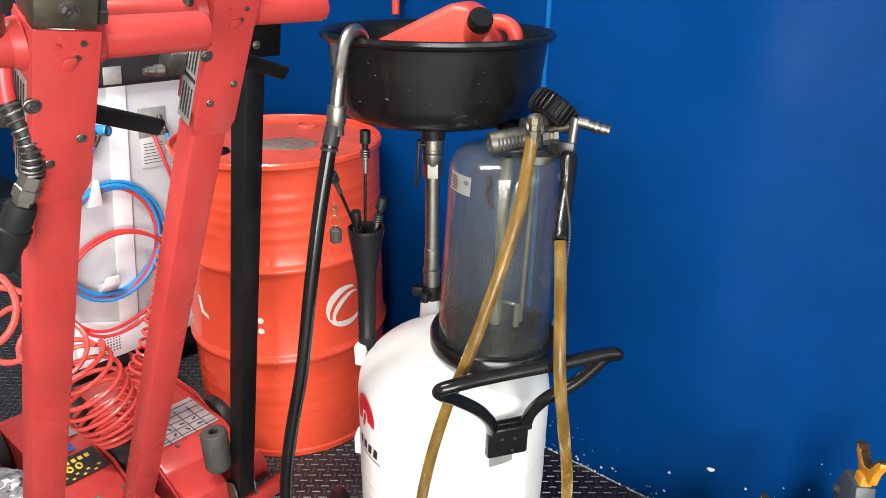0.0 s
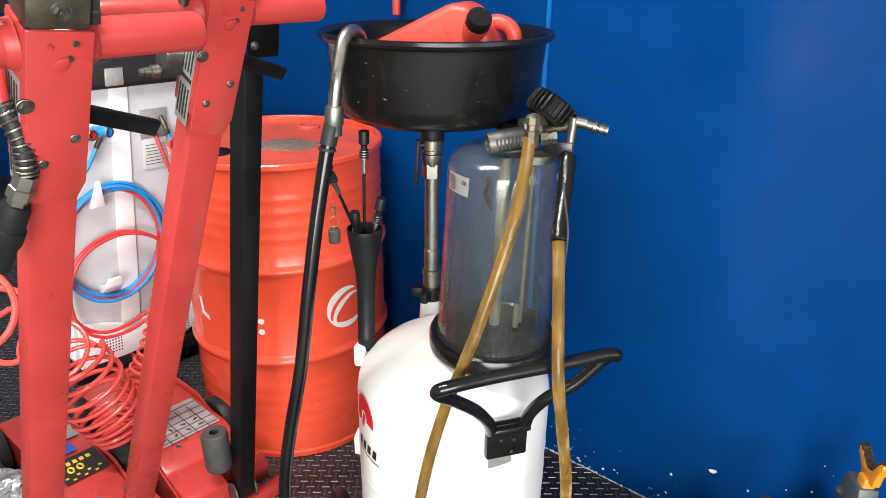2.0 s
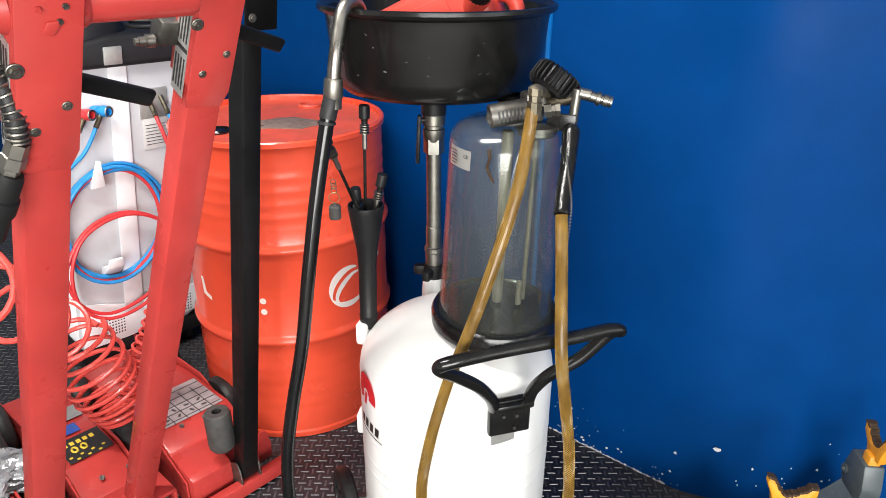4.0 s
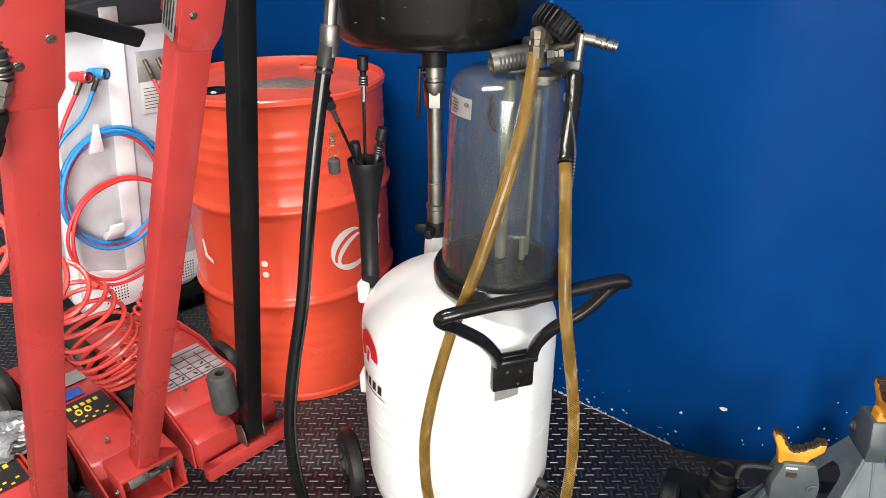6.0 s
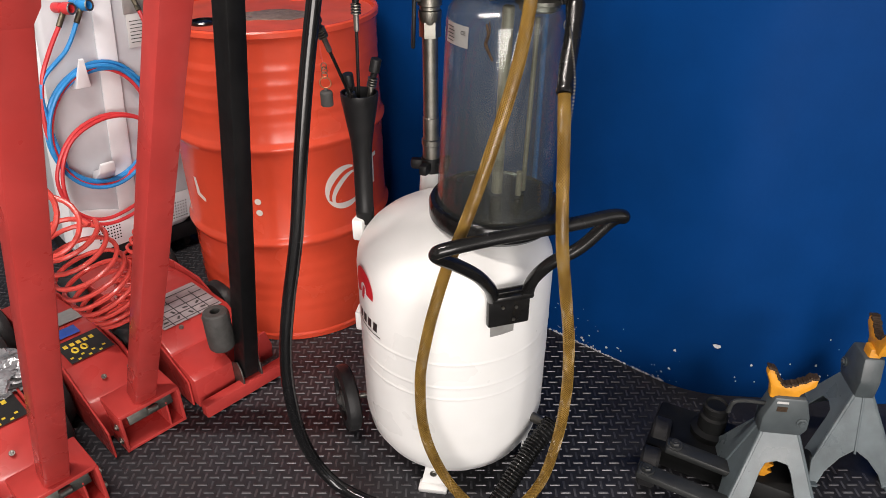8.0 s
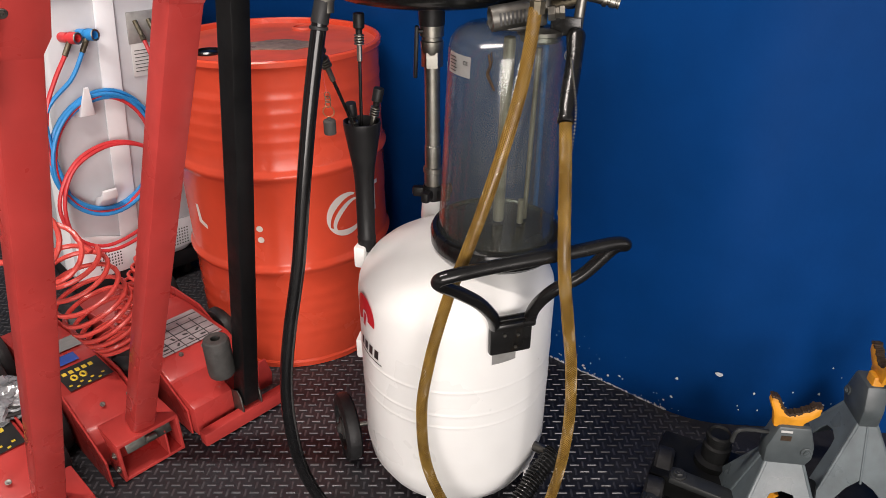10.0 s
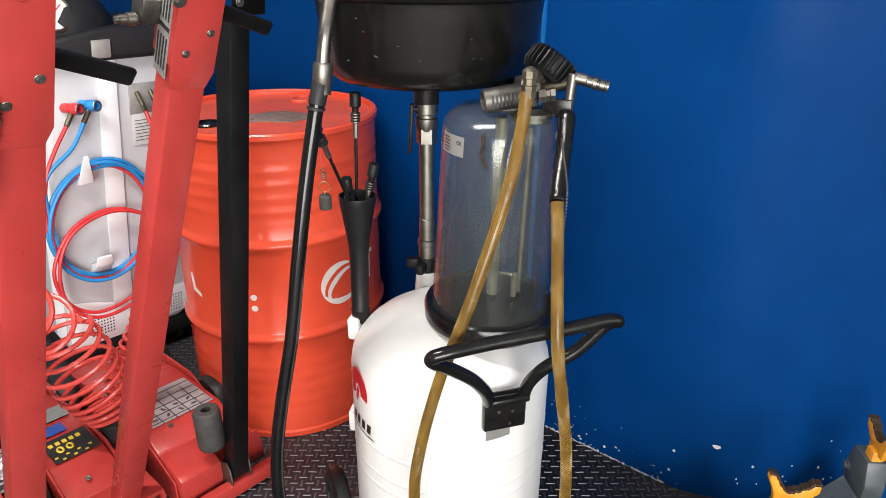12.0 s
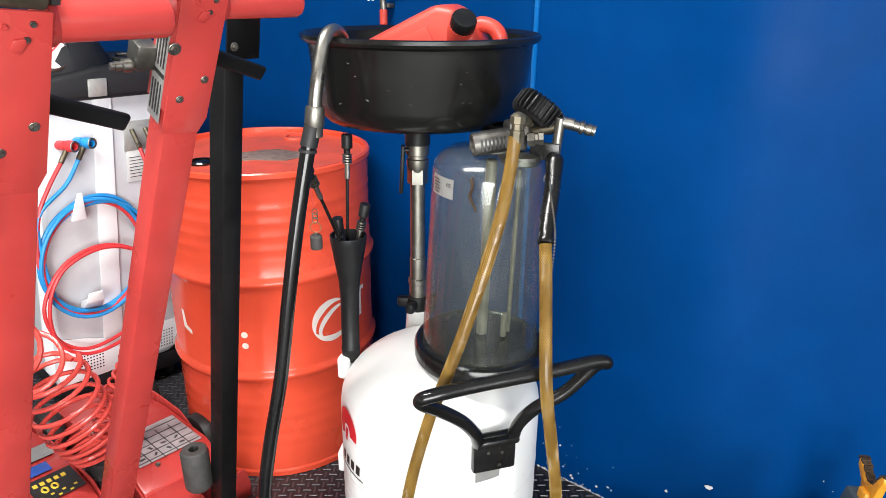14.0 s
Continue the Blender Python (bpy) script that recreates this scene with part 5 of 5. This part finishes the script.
# ---- air coupling hanging beside the first handle ----
def hung_coupling():
    p = [V(-0.449, 0.745, 1.254), V(-0.450, 0.742, 1.206), V(-0.438, 0.74, 1.166), V(-0.440, 0.74, 1.131)]
    t = thing("air_coupling", Matrix.Translation(p[-1]), "steel air coupling with spring guard on a red hose", "hose coupling")
    bm = bmesh.new()
    tube(bm, spline([V(-0.49, 0.76, 1.30), V(-0.465, 0.75, 1.285), p[0], p[1], p[2], p[3]], 8), 0.0085, 12)
    part("hose", bm, HOSERED, t)
    bm = bmesh.new()
    tube(bm, spline(p[1:], 8), 0.0098, 14)
    part("hose_sleeve", bm, RUBBER, t, "black rubber sleeve under the spring")
    ax = spline(p[1:], 40)
    fr = frames_along(ax)
    pts = []
    for i in range(len(ax)):
        a = i / len(ax) * math.tau * 11
        pts.append(ax[i] + (fr[i][0] * math.cos(a) + fr[i][1] * math.sin(a)) * 0.0108)
    dense = spline(pts, 3)
    bm = bmesh.new()
    tube(bm, dense, 0.0017, 6)
    part("spring_guard", bm, STEEL, t, "bright steel spring guard")
    d = V(-0.02, 0.0, -0.036)
    bm = bmesh.new()
    lathe(bm, at(p[3], d), [(0, 0), (0.012, 0), (0.012, 0.016), (0.0135, 0.017), (0.0135, 0.03), (0.0105, 0.032), (0.0105, 0.04), (0, 0.04)], 6)
    part("nut", bm, STEEL, t)
    bm = bmesh.new()
    lathe(bm, at(p[3] + d.normalized() * 0.038, d), [(0, 0), (0.014, 0), (0.016, 0.006), (0.016, 0.03), (0.0185, 0.032), (0.0185, 0.05), (0.016, 0.056), (0.016, 0.085), (0, 0.085)], 20)
    part("socket", bm, GREYJACK, t, "dark grey coupling socket")


hung_coupling()


# ---- crumpled clear bag on the first jack ----
def plastic_bag():
    c = V(-1.06, 1.30, 0.165)
    t = thing("plastic_bag", Matrix.Translation(c), "crumpled clear plastic bag with dark cable lying on the jack", "plastic bag")
    s = bmesh.new()
    bmesh.ops.create_icosphere(s, subdivisions=5, radius=1)
    for v in s.verts:
        n = v.co.normalized()
        f = 1 + 0.30 * noise.noise(n * 2.3) + 0.22 * abs(noise.noise(n * 6.1)) + 0.10 * abs(noise.noise(n * 15))
        v.co = V(n.x * 0.10 * f, n.y * 0.075 * f, max(n.z * 0.04 * f, -0.012))
    s.transform(Matrix.Translation(c))
    part("film", s, BAG, t)
    bm = bmesh.new()
    tube(bm, spline([c + V(-0.1, -0.03, 0), c + V(-0.04, -0.08, 0.01), c + V(0.05, -0.07, 0.012), c + V(0.1, -0.02, 0.0), c + V(0.04, -0.05, 0.025), c + V(-0.05, -0.06, 0.02)], 10), 0.005, 8)
    part("cable", bm, RUBBER, t)


plastic_bag()

# ---- jack stands ----
def jack_stand(m, raise_by, label, lever=True):
    t = thing("jack_stand", m, label, "jack stand", "jack stands by the wall", local=True)
    HT = 0.205
    for k in range(4):
        rot = Matrix.Rotation(k * math.pi / 2, 4, "Z")
        wide, deep = (0.018, 0.035) if k % 2 else (0.035, 0.018)
        tilt = math.atan2(0.108 - deep, HT)
        side = rot @ Matrix.Translation((0, -0.108, 0)) @ Matrix.Rotation(math.pi / 2 - tilt, 4, "X")
        h = HT / math.cos(tilt)
        if k % 2:
            poly = [(-0.108, 0), (-0.070, 0), (-0.058, h * 0.14), (-0.030, h * 0.30), (0, h * 0.40), (0.030, h * 0.30), (0.058, h * 0.14), (0.070, 0), (0.108, 0), (wide, h), (-wide, h)]
        else:
            poly = [(-0.108, 0), (-0.066, 0), (-0.030, h * 0.62), (-0.022, h * 0.70), (0, h * 0.73), (0.022, h * 0.70), (0.030, h * 0.62), (0.066, 0), (0.108, 0), (wide, h), (-wide, h)]
        bm = bmesh.new()
        prism(bm, side, poly, 0.004, 0.0008, 1)
        panel = part("leg_panel", bm, GREYSTAND, t, "blue-grey pressed steel leg panel")
        if k % 2:
            bm = bmesh.new()
            rod(bm, side @ V(0, h * 0.36, 0.004), side @ V(0, h * 0.98, 0.004), 0.0028, 8)
            part("weld_seam", bm, GREYSTAND, panel)
        bm = bmesh.new()
        box(bm, rot @ Matrix.Translation((-0.098, -0.098, 0.003)), 0.05, 0.05, 0.006, 0.002)
        part("foot_plate", bm, GREYSTAND, t)
        bm = bmesh.new()
        rod(bm, rot @ V(-0.105, -0.105, 0.006), rot @ V(-wide, -deep, HT), 0.005, 8)
        part("corner_seam", bm, GREYSTAND, t)
    bm = bmesh.new()
    prism(bm, basis(V(-0.042, 0.022, 0), V(1, 0, 0), UP, V(0, -1, 0)), [(-0.0, HT - 0.006), (0.08, HT - 0.006), (0.092, HT + 0.015), (0.09, HT + 0.045), (0.074, HT + 0.095), (0.012, HT + 0.095), (-0.002, HT + 0.04)], 0.044, 0.006)
    head = part("head_casting", bm, DARKSTAND, t, "dark grey cast head")
    for sgn in (-1, 1):
        bolt("pivot_bolt", V(0.034, sgn * 0.023, HT + 0.035), V(0, sgn, 0), 0.0075, head, DARKSTAND)
    bm = bmesh.new()
    box(bm, Matrix.Translation((-0.014, -0.0225, HT + 0.084)), 0.022, 0.001, 0.005)
    part("sticker", bm, PAPER, head, "small worn warning sticker")
    bm = bmesh.new()
    box(bm, Matrix.Translation((-0.012, -0.0225, HT + 0.067)), 0.02, 0.001, 0.012)
    part("sticker", bm, RUST, head)
    # release lever
    if lever:
        bm = bmesh.new()
        tube(bm, spline([V(-0.03, 0.0, HT + 0.06), V(-0.075, 0.0, HT + 0.062), V(-0.1, -0.004, HT + 0.058), V(-0.105, -0.004, HT + 0.03)], 6), 0.0048, 10)
        part("release_lever", bm, ARMGREY, t)
    # ratchet bar with saddle
    zs = HT + 0.09 + raise_by
    bm = bmesh.new()
    box(bm, Matrix.Translation((-0.010, 0, zs - 0.13)), 0.030, 0.026, 0.27, 0.004)
    for k in range(9):
        prism(bm, basis(V(0.003, -0.011, zs - 0.245 + k * 0.02), V(1, 0, 0), UP, V(0, 1, 0)) @ Matrix.Translation((0, 0, -0.0)), [(0, 0), (0.012, 0.012), (0.0, 0.016)], 0.022)
    bar = part("ratchet_bar", bm, YELLOW, t, "worn yellow toothed ratchet bar")
    bm = bmesh.new()
    prism(bm, basis(V(-0.012, 0.004, zs), V(0.9, 0, 0), UP * 0.95, V(0, -1, 0)), [(-0.029, -0.004), (0.031, -0.004), (0.034, 0.010), (0.060, 0.034), (0.061, 0.054), (0.050, 0.056), (0.034, 0.044), (0.016, 0.034), (0.001, 0.029), (-0.012, 0.035), (-0.022, 0.050), (-0.032, 0.068), (-0.046, 0.074), (-0.049, 0.060), (-0.035, 0.030)], 0.018, 0.004)
    part("saddle", bm, YELLOW, t, "yellow forked saddle with worn edge")
    rng = random.Random(3)
    bm = bmesh.new()
    edge = [V(q.x * 0.9 - 0.012, 0, q.z * 0.95) for q in spline([V(-0.046, 0, 0.075), V(-0.033, 0, 0.069), V(-0.022, 0, 0.051), V(-0.012, 0, 0.036), V(0.001, 0, 0.030), V(0.016, 0, 0.035), V(0.034, 0, 0.045), V(0.050, 0, 0.057), V(0.060, 0, 0.055)], 4)]
    for k, q in enumerate(edge[:-1]):
        d = edge[k + 1] - q
        box(bm, Matrix.Translation(q + V(0, -0.005 + rng.uniform(-0.0015, 0.0015), zs + rng.uniform(-0.0022, 0.0005))) @ Matrix.Rotation(-math.atan2(d.z, d.x), 4, "Y"), 0.006, 0.0185, rng.uniform(0.004, 0.007), 0.0015, 1)
    part("worn_edge", bm, RUST, t, "bare rusty worn saddle edge")
    return t


jack_stand(pose(0.704, 1.093, 0, 0, 0, -8), 0.0, "grey steel jack stand with lowered yellow saddle")
jack_stand(pose(0.936, 1.222, 0, 0, 0, 84), 0.022, "grey steel jack stand with raised yellow saddle", False)

# ---- low dark floor jack behind the stands ----
def low_jack():
    t = thing("floor_jack", pose(0.62, 1.16, 0, 0, 0, 0), "dusty dark low floor jack lying between stands and wall", "floor jack")
    c = V(0.628, 1.208, 0)
    bm = bmesh.new()
    lathe(bm, Matrix.Translation(c), [(0, 0.01), (0.044, 0.01), (0.044, 0.085), (0.031, 0.09), (0.031, 0.125), (0.026, 0.13), (0.026, 0.142), (0.029, 0.145), (0.029, 0.156), (0.024, 0.159), (0.02, 0.154), (0, 0.154)], 32)
    part("ram", bm, GREYJACK, t, "black hydraulic ram with saddle")
    bm = bmesh.new()
    box(bm, Matrix.Translation(c + V(0.03, -0.04, 0.04)) @ Matrix.Rotation(-0.5, 4, "Z"), 0.34, 0.16, 0.06, 0.012)
    part("frame", bm, GREYJACK, t)
    for p, ln, a in ((V(0.585, 1.105, 0.09), 0.18, -0.42), (V(0.52, 1.05, 0.07), 0.2, -0.42)):
        bm = bmesh.new()
        box(bm, Matrix.Translation(p) @ Matrix.Rotation(a, 4, "Z") @ Matrix.Rotation(0.12, 4, "Y"), ln, 0.038, 0.018, 0.005)
        arm = part("lift_arm", bm, ARMGREY, t, "grey steel lift arm")
        q = p + V(-ln * 0.40 * math.cos(a), -ln * 0.40 * math.sin(a), 0.018)
        bolt("pivot_bolt", q, UP, 0.011, arm, ARMGREY)
    for p in (V(0.47, 1.13, 0.045), V(0.52, 1.22, 0.045)):
        bm = bmesh.new()
        lathe(bm, at(p, V(0.9, -0.4, 0)), [(0, -0.02), (0.04, -0.02), (0.045, -0.014), (0.045, 0.014), (0.04, 0.02), (0, 0.02)], 28)
        part("wheel", bm, RUBBER, t)


low_jack()


# ---- canister in the bowl ----
def canister():
    base = V(0.03, 1.43, 1.065)
    t = thing("oil_canister", Matrix.Translation(base), "red plastic oil canister with black cap lying tilted in the bowl", "canister")
    m = Matrix.Translation(base + V(-0.010, 0.0, 0.128)) @ Matrix.Rotation(radians(-20), 4, "Z") @ Matrix.Rotation(radians(-30), 4, "Y") @ Matrix.Scale(0.88, 4)
    bm = bmesh.new()
    prism(bm, m @ basis(V(0, 0.055, 0), V(1, 0, 0), V(0, 0, 1), V(0, -1, 0)), [(-0.14, -0.085), (0.085, -0.085), (0.10, -0.07), (0.105, -0.01), (0.09, 0.045), (0.06, 0.07), (-0.14, 0.085), (-0.15, 0.075), (-0.15, -0.075)], 0.11, 0.018, 3)
    body = part("body", bm, REDPLAST, t)
    bm = bmesh.new()
    prism(bm, m @ basis(V(0, -0.054, 0), V(1, 0, 0), V(0, 0, 1), V(0, -1, 0)), [(-0.12, -0.05), (0.02, -0.05), (0.02, 0.04), (-0.12, 0.055)], 0.004, 0.0015)
    part("panel", bm, REDPLAST, body)
    n0 = m @ V(0.080, -0.045, -0.002)
    nd = (m.to_3x3() @ V(0.72, -0.6, 0.40)).normalized()
    bm = bmesh.new()
    lathe(bm, at(n0, nd), [(0.026, -0.02), (0.024, 0.012), (0, 0.012)], 20)
    part("neck", bm, REDPLAST, body)
    bm = bmesh.new()
    lathe(bm, at(n0 + nd * 0.008, nd), [(0, 0), (0.022, 0), (0.0235, 0.004), (0.0235, 0.022), (0.021, 0.026), (0.012, 0.027), (0, 0.025)], 60)
    for v in bm.verts:   # fluted rim
        q = at(n0 + nd * 0.008, nd).inverted() @ v.co
        if math.hypot(q.x, q.y) > 0.023 and int(round(math.atan2(q.y, q.x) / math.tau * 60)) % 3 == 0:
            v.co = at(n0 + nd * 0.008, nd) @ V(q.x * 0.95, q.y * 0.95, q.z)
    part("cap", bm, PLASTIC, t, "black ribbed screw cap")
    bm = bmesh.new()
    tube(bm, spline([m @ V(0.08, 0.01, -0.012), m @ V(0.108, 0.012, -0.006), m @ V(0.132, 0.012, -0.032), m @ V(0.125, 0.012, -0.066), m @ V(0.08, 0.01, -0.078)], 8), [0.0145] * 33, 14)
    part("grip", bm, REDPLAST, body)


canister()


# ---- suction probes in the holder, tag on the wand ----
def probe(p0, p1, label):
    t = thing("suction_probe", Matrix.Translation(p0), label, "suction probe", "suction probes in the holder")
    d = (p1 - p0).normalized()
    bm = bmesh.new()
    rod(bm, p0, p1, 0.0032, 10)
    part("rod", bm, BLACK, t)
    bm = bmesh.new()
    for k in range(4):
        lathe(bm, at(p1 + d * (k * 0.005), d), [(0.0055, 0), (0.0095, 0.001), (0.0095, 0.003), (0.0055, 0.004)], 14)
    rod(bm, p1 - d * 0.03, p1, 0.005, 10)
    part("ferrule", bm, STEEL, t)
    bm = bmesh.new()
    lathe(bm, at(p1 + d * 0.02, d), [(0, 0), (0.006, 0), (0.0065, 0.008), (0.0105, 0.011), (0.0105, 0.034), (0.0095, 0.036), (0, 0.036)], 16)
    part("end_cap", bm, PLASTIC, t)


HCX = V(-0.154, 1.335, 0.79)
probe(HCX, V(-0.148, 1.335, 0.985), "slim black suction probe with steel ferrule")
probe(HCX + V(0.012, 0.005, 0), V(-0.128, 1.338, 0.850), "short black suction probe with steel ferrule")
probe(HCX + V(-0.01, -0.004, 0), V(-0.166, 1.326, 0.826), "black suction probe lowered in the holder")
probe(HCX + V(0.004, -0.01, 0.0), V(-0.196, 1.25, 0.965), "slanted black suction probe leaning on the wand")


def tag():
    p = V(-0.199, 1.258, 0.965)
    t = thing("plug_on_chain", Matrix.Translation(p), "small grey plug hanging on an orange cord", "plug")
    bm = bmesh.new()
    tube(bm, spline([p + V(0.0, 0, 0.08), p + V(-0.003, -0.002, 0.03), p + V(-0.006, 0, -0.02), p + V(-0.002, 0, -0.05)], 6), 0.0012, 6)
    part("cord", bm, COIL, t)
    for k in range(3):
        bm = bmesh.new()
        c = p + V(-0.002, 0, -0.052 - 0.008 * k)
        tube(bm, [c + V(0.005 * math.cos(a * math.tau / 12), 0.002 * (k % 2), 0.006 * math.sin(a * math.tau / 12)) for a in range(12)], 0.001, 5, True)
        part("link", bm, BRASS, t)
    bm = bmesh.new()
    c = p + V(-0.002, 0, -0.082)
    tube(bm, [c + V(0.010 * math.cos(a * math.tau / 18), 0, 0.010 * math.sin(a * math.tau / 18)) for a in range(18)], 0.0014, 6, True)
    part("ring", bm, PVC, t)
    bm = bmesh.new()
    lathe(bm, Matrix.Translation(c + V(0, 0, -0.042)), [(0, 0), (0.0105, 0), (0.0115, 0.002), (0.0115, 0.024), (0.0095, 0.027), (0.003, 0.028), (0.003, 0.032), (0, 0.032)], 20)
    part("plug", bm, GREYRUB, t)


tag()

# ---- wall details: seam strip and chipped paint ----
SEAM = (V(0.257, 1.748, 0) - WALL_P).dot(WALL_A)
bm = bmesh.new()
box(bm, wall_m(SEAM, 1.5, 0.003), 0.012, 3.0, 0.012, 0.004)
setting("trim", bm, BLUETRIM, "blue vertical joint strip on the wall, its glint put in the colour", "trim")
rng = random.Random(11)


def chip_field(count, s0, s1, z_of, size, name, label):
    bm = bmesh.new()
    for _ in range(count):
        s = rng.uniform(s0, s1)
        z = z_of()
        r = size * rng.uniform(0.25, 1.0) ** 2
        n = 9
        ph, el = rng.uniform(0, 6.28), rng.uniform(0.35, 1.0)
        pts = [(r * rng.uniform(0.6, 1.2) * math.cos(k * math.tau / n), r * el * rng.uniform(0.6, 1.2) * math.sin(k * math.tau / n)) for k in range(n)]
        prism(bm, wall_m(s, z, 0.0004) @ Matrix.Rotation(ph, 4, "Z"), pts, 0.0006)
    ob = setting(name, bm, PLASTER, label, "", WALL_OB, "stuff")
    return ob


chip_field(46, -0.24, 0.16, lambda: 0.006 + rng.expovariate(22), 0.0048, "paint_chips", "white chips in the blue wall paint")
chip_field(190, -0.2, 0.16, lambda: rng.uniform(0.0, 0.005), 0.0056, "paint_chips", "bare plaster edge along the floor")
chip_field(40, 0.75, 1.3, lambda: 1.262 + rng.expovariate(60), 0.012, "paint_chips", "white chips in the blue wall paint")
bm = bmesh.new()
prism(bm, basis(CORNER + SIDE * 0.042 + V(0, -0.0004, 0.162), SIDE, UP, V(-0.08, -1, 0).normalized()), [(-0.011, 0.004), (-0.004, 0.006), (0.009, 0.002), (0.011, -0.004), (0.003, -0.008), (-0.005, -0.004)], 0.0006)
setting("paint_chips", bm, PLASTER, "large white chip in the blue wall paint", "", WALL_OB, "stuff")
bm = bmesh.new()
for _ in range(20):   # small chips round it
    u, z, r = rng.uniform(0.10, 0.34), 0.03 + rng.expovariate(16), rng.uniform(0.0012, 0.0034)
    pts = [(r * rng.uniform(0.5, 1.2) * math.cos(k * math.tau / 7), r * rng.uniform(0.6, 1.6) * math.sin(k * math.tau / 7)) for k in range(7)]
    prism(bm, basis(CORNER + SIDE * u + V(0, -0.0004, z), SIDE, UP, V(-0.08, -1, 0).normalized()), pts, 0.0006)
setting("paint_chips", bm, PLASTER, "white chips in the blue wall paint", "", WALL_OB, "stuff")

# ---- red air pipe on the wall behind the bowl ----
pp = [on_wall(0.72, z, 0.03) for z in (1.20, 1.24, 1.27)]
red_pipe = thing("air_pipe", Matrix.Translation(pp[0]), "thin red air pipe with steel end fixed to the wall", "air pipe")
bm = bmesh.new()
rod(bm, pp[0], pp[1], 0.011, 14)
part("pipe", bm, REDPLAST, red_pipe)
bm = bmesh.new()
tube(bm, spline([pp[1], pp[2], on_wall(0.70, 1.30, 0.03), on_wall(0.60, 1.315, 0.03), on_wall(0.3, 1.33, 0.03)], 8), 0.009, 12)
part("elbow", bm, STEEL, red_pipe)
bm = bmesh.new()
box(bm, wall_m(0.72, 1.25, 0.012), 0.03, 0.012, 0.024, 0.002)
part("clip", bm, DULLSTEEL, red_pipe)

# ---- studs of the rubber floor ----
def studs():
    px, py = 0.021, 0.0215
    xs = np.arange(-2.7, 1.5, px)
    ys = np.arange(0.75, 3.9, py)
    verts, faces = [], []
    for i, x in enumerate(xs):
        for j, y in enumerate(ys):
            if (V(x, y, 0) - WALL_P).dot(WALL_N) < 0.004:
                continue
            hx, hy = (0.0112, 0.0026) if (i + j) % 2 == 0 else (0.0026, 0.0112)
            b = len(verts)
            for z, k in ((0.0, 1.0), (0.0019 if hx > hy else 0.0003, 0.72)):
                q = 1 if k == 1.0 else 0
                for sx, sy in ((-1, -1), (1, -1), (1, 1), (-1, 1)):
                    verts.append((x + sx * (hx - (0 if q else 0.0011)), y + sy * (hy - (0 if q else 0.0011)), z))
            faces += [(b + 4, b + 5, b + 6, b + 7), (b, b + 1, b + 5, b + 4), (b + 1, b + 2, b + 6, b + 5), (b + 2, b + 3, b + 7, b + 6), (b + 3, b, b + 4, b + 7)]
    me = bpy.data.meshes.new("floor_studs")
    me.from_pydata(verts, [], faces)
    me.materials.append(STUD)
    ob = new("floor_studs", me)
    ob.parent = FLOOR_OB
    tagged(ob, "raised studs of the black rubber floor", "", "", "stuff")


studs()
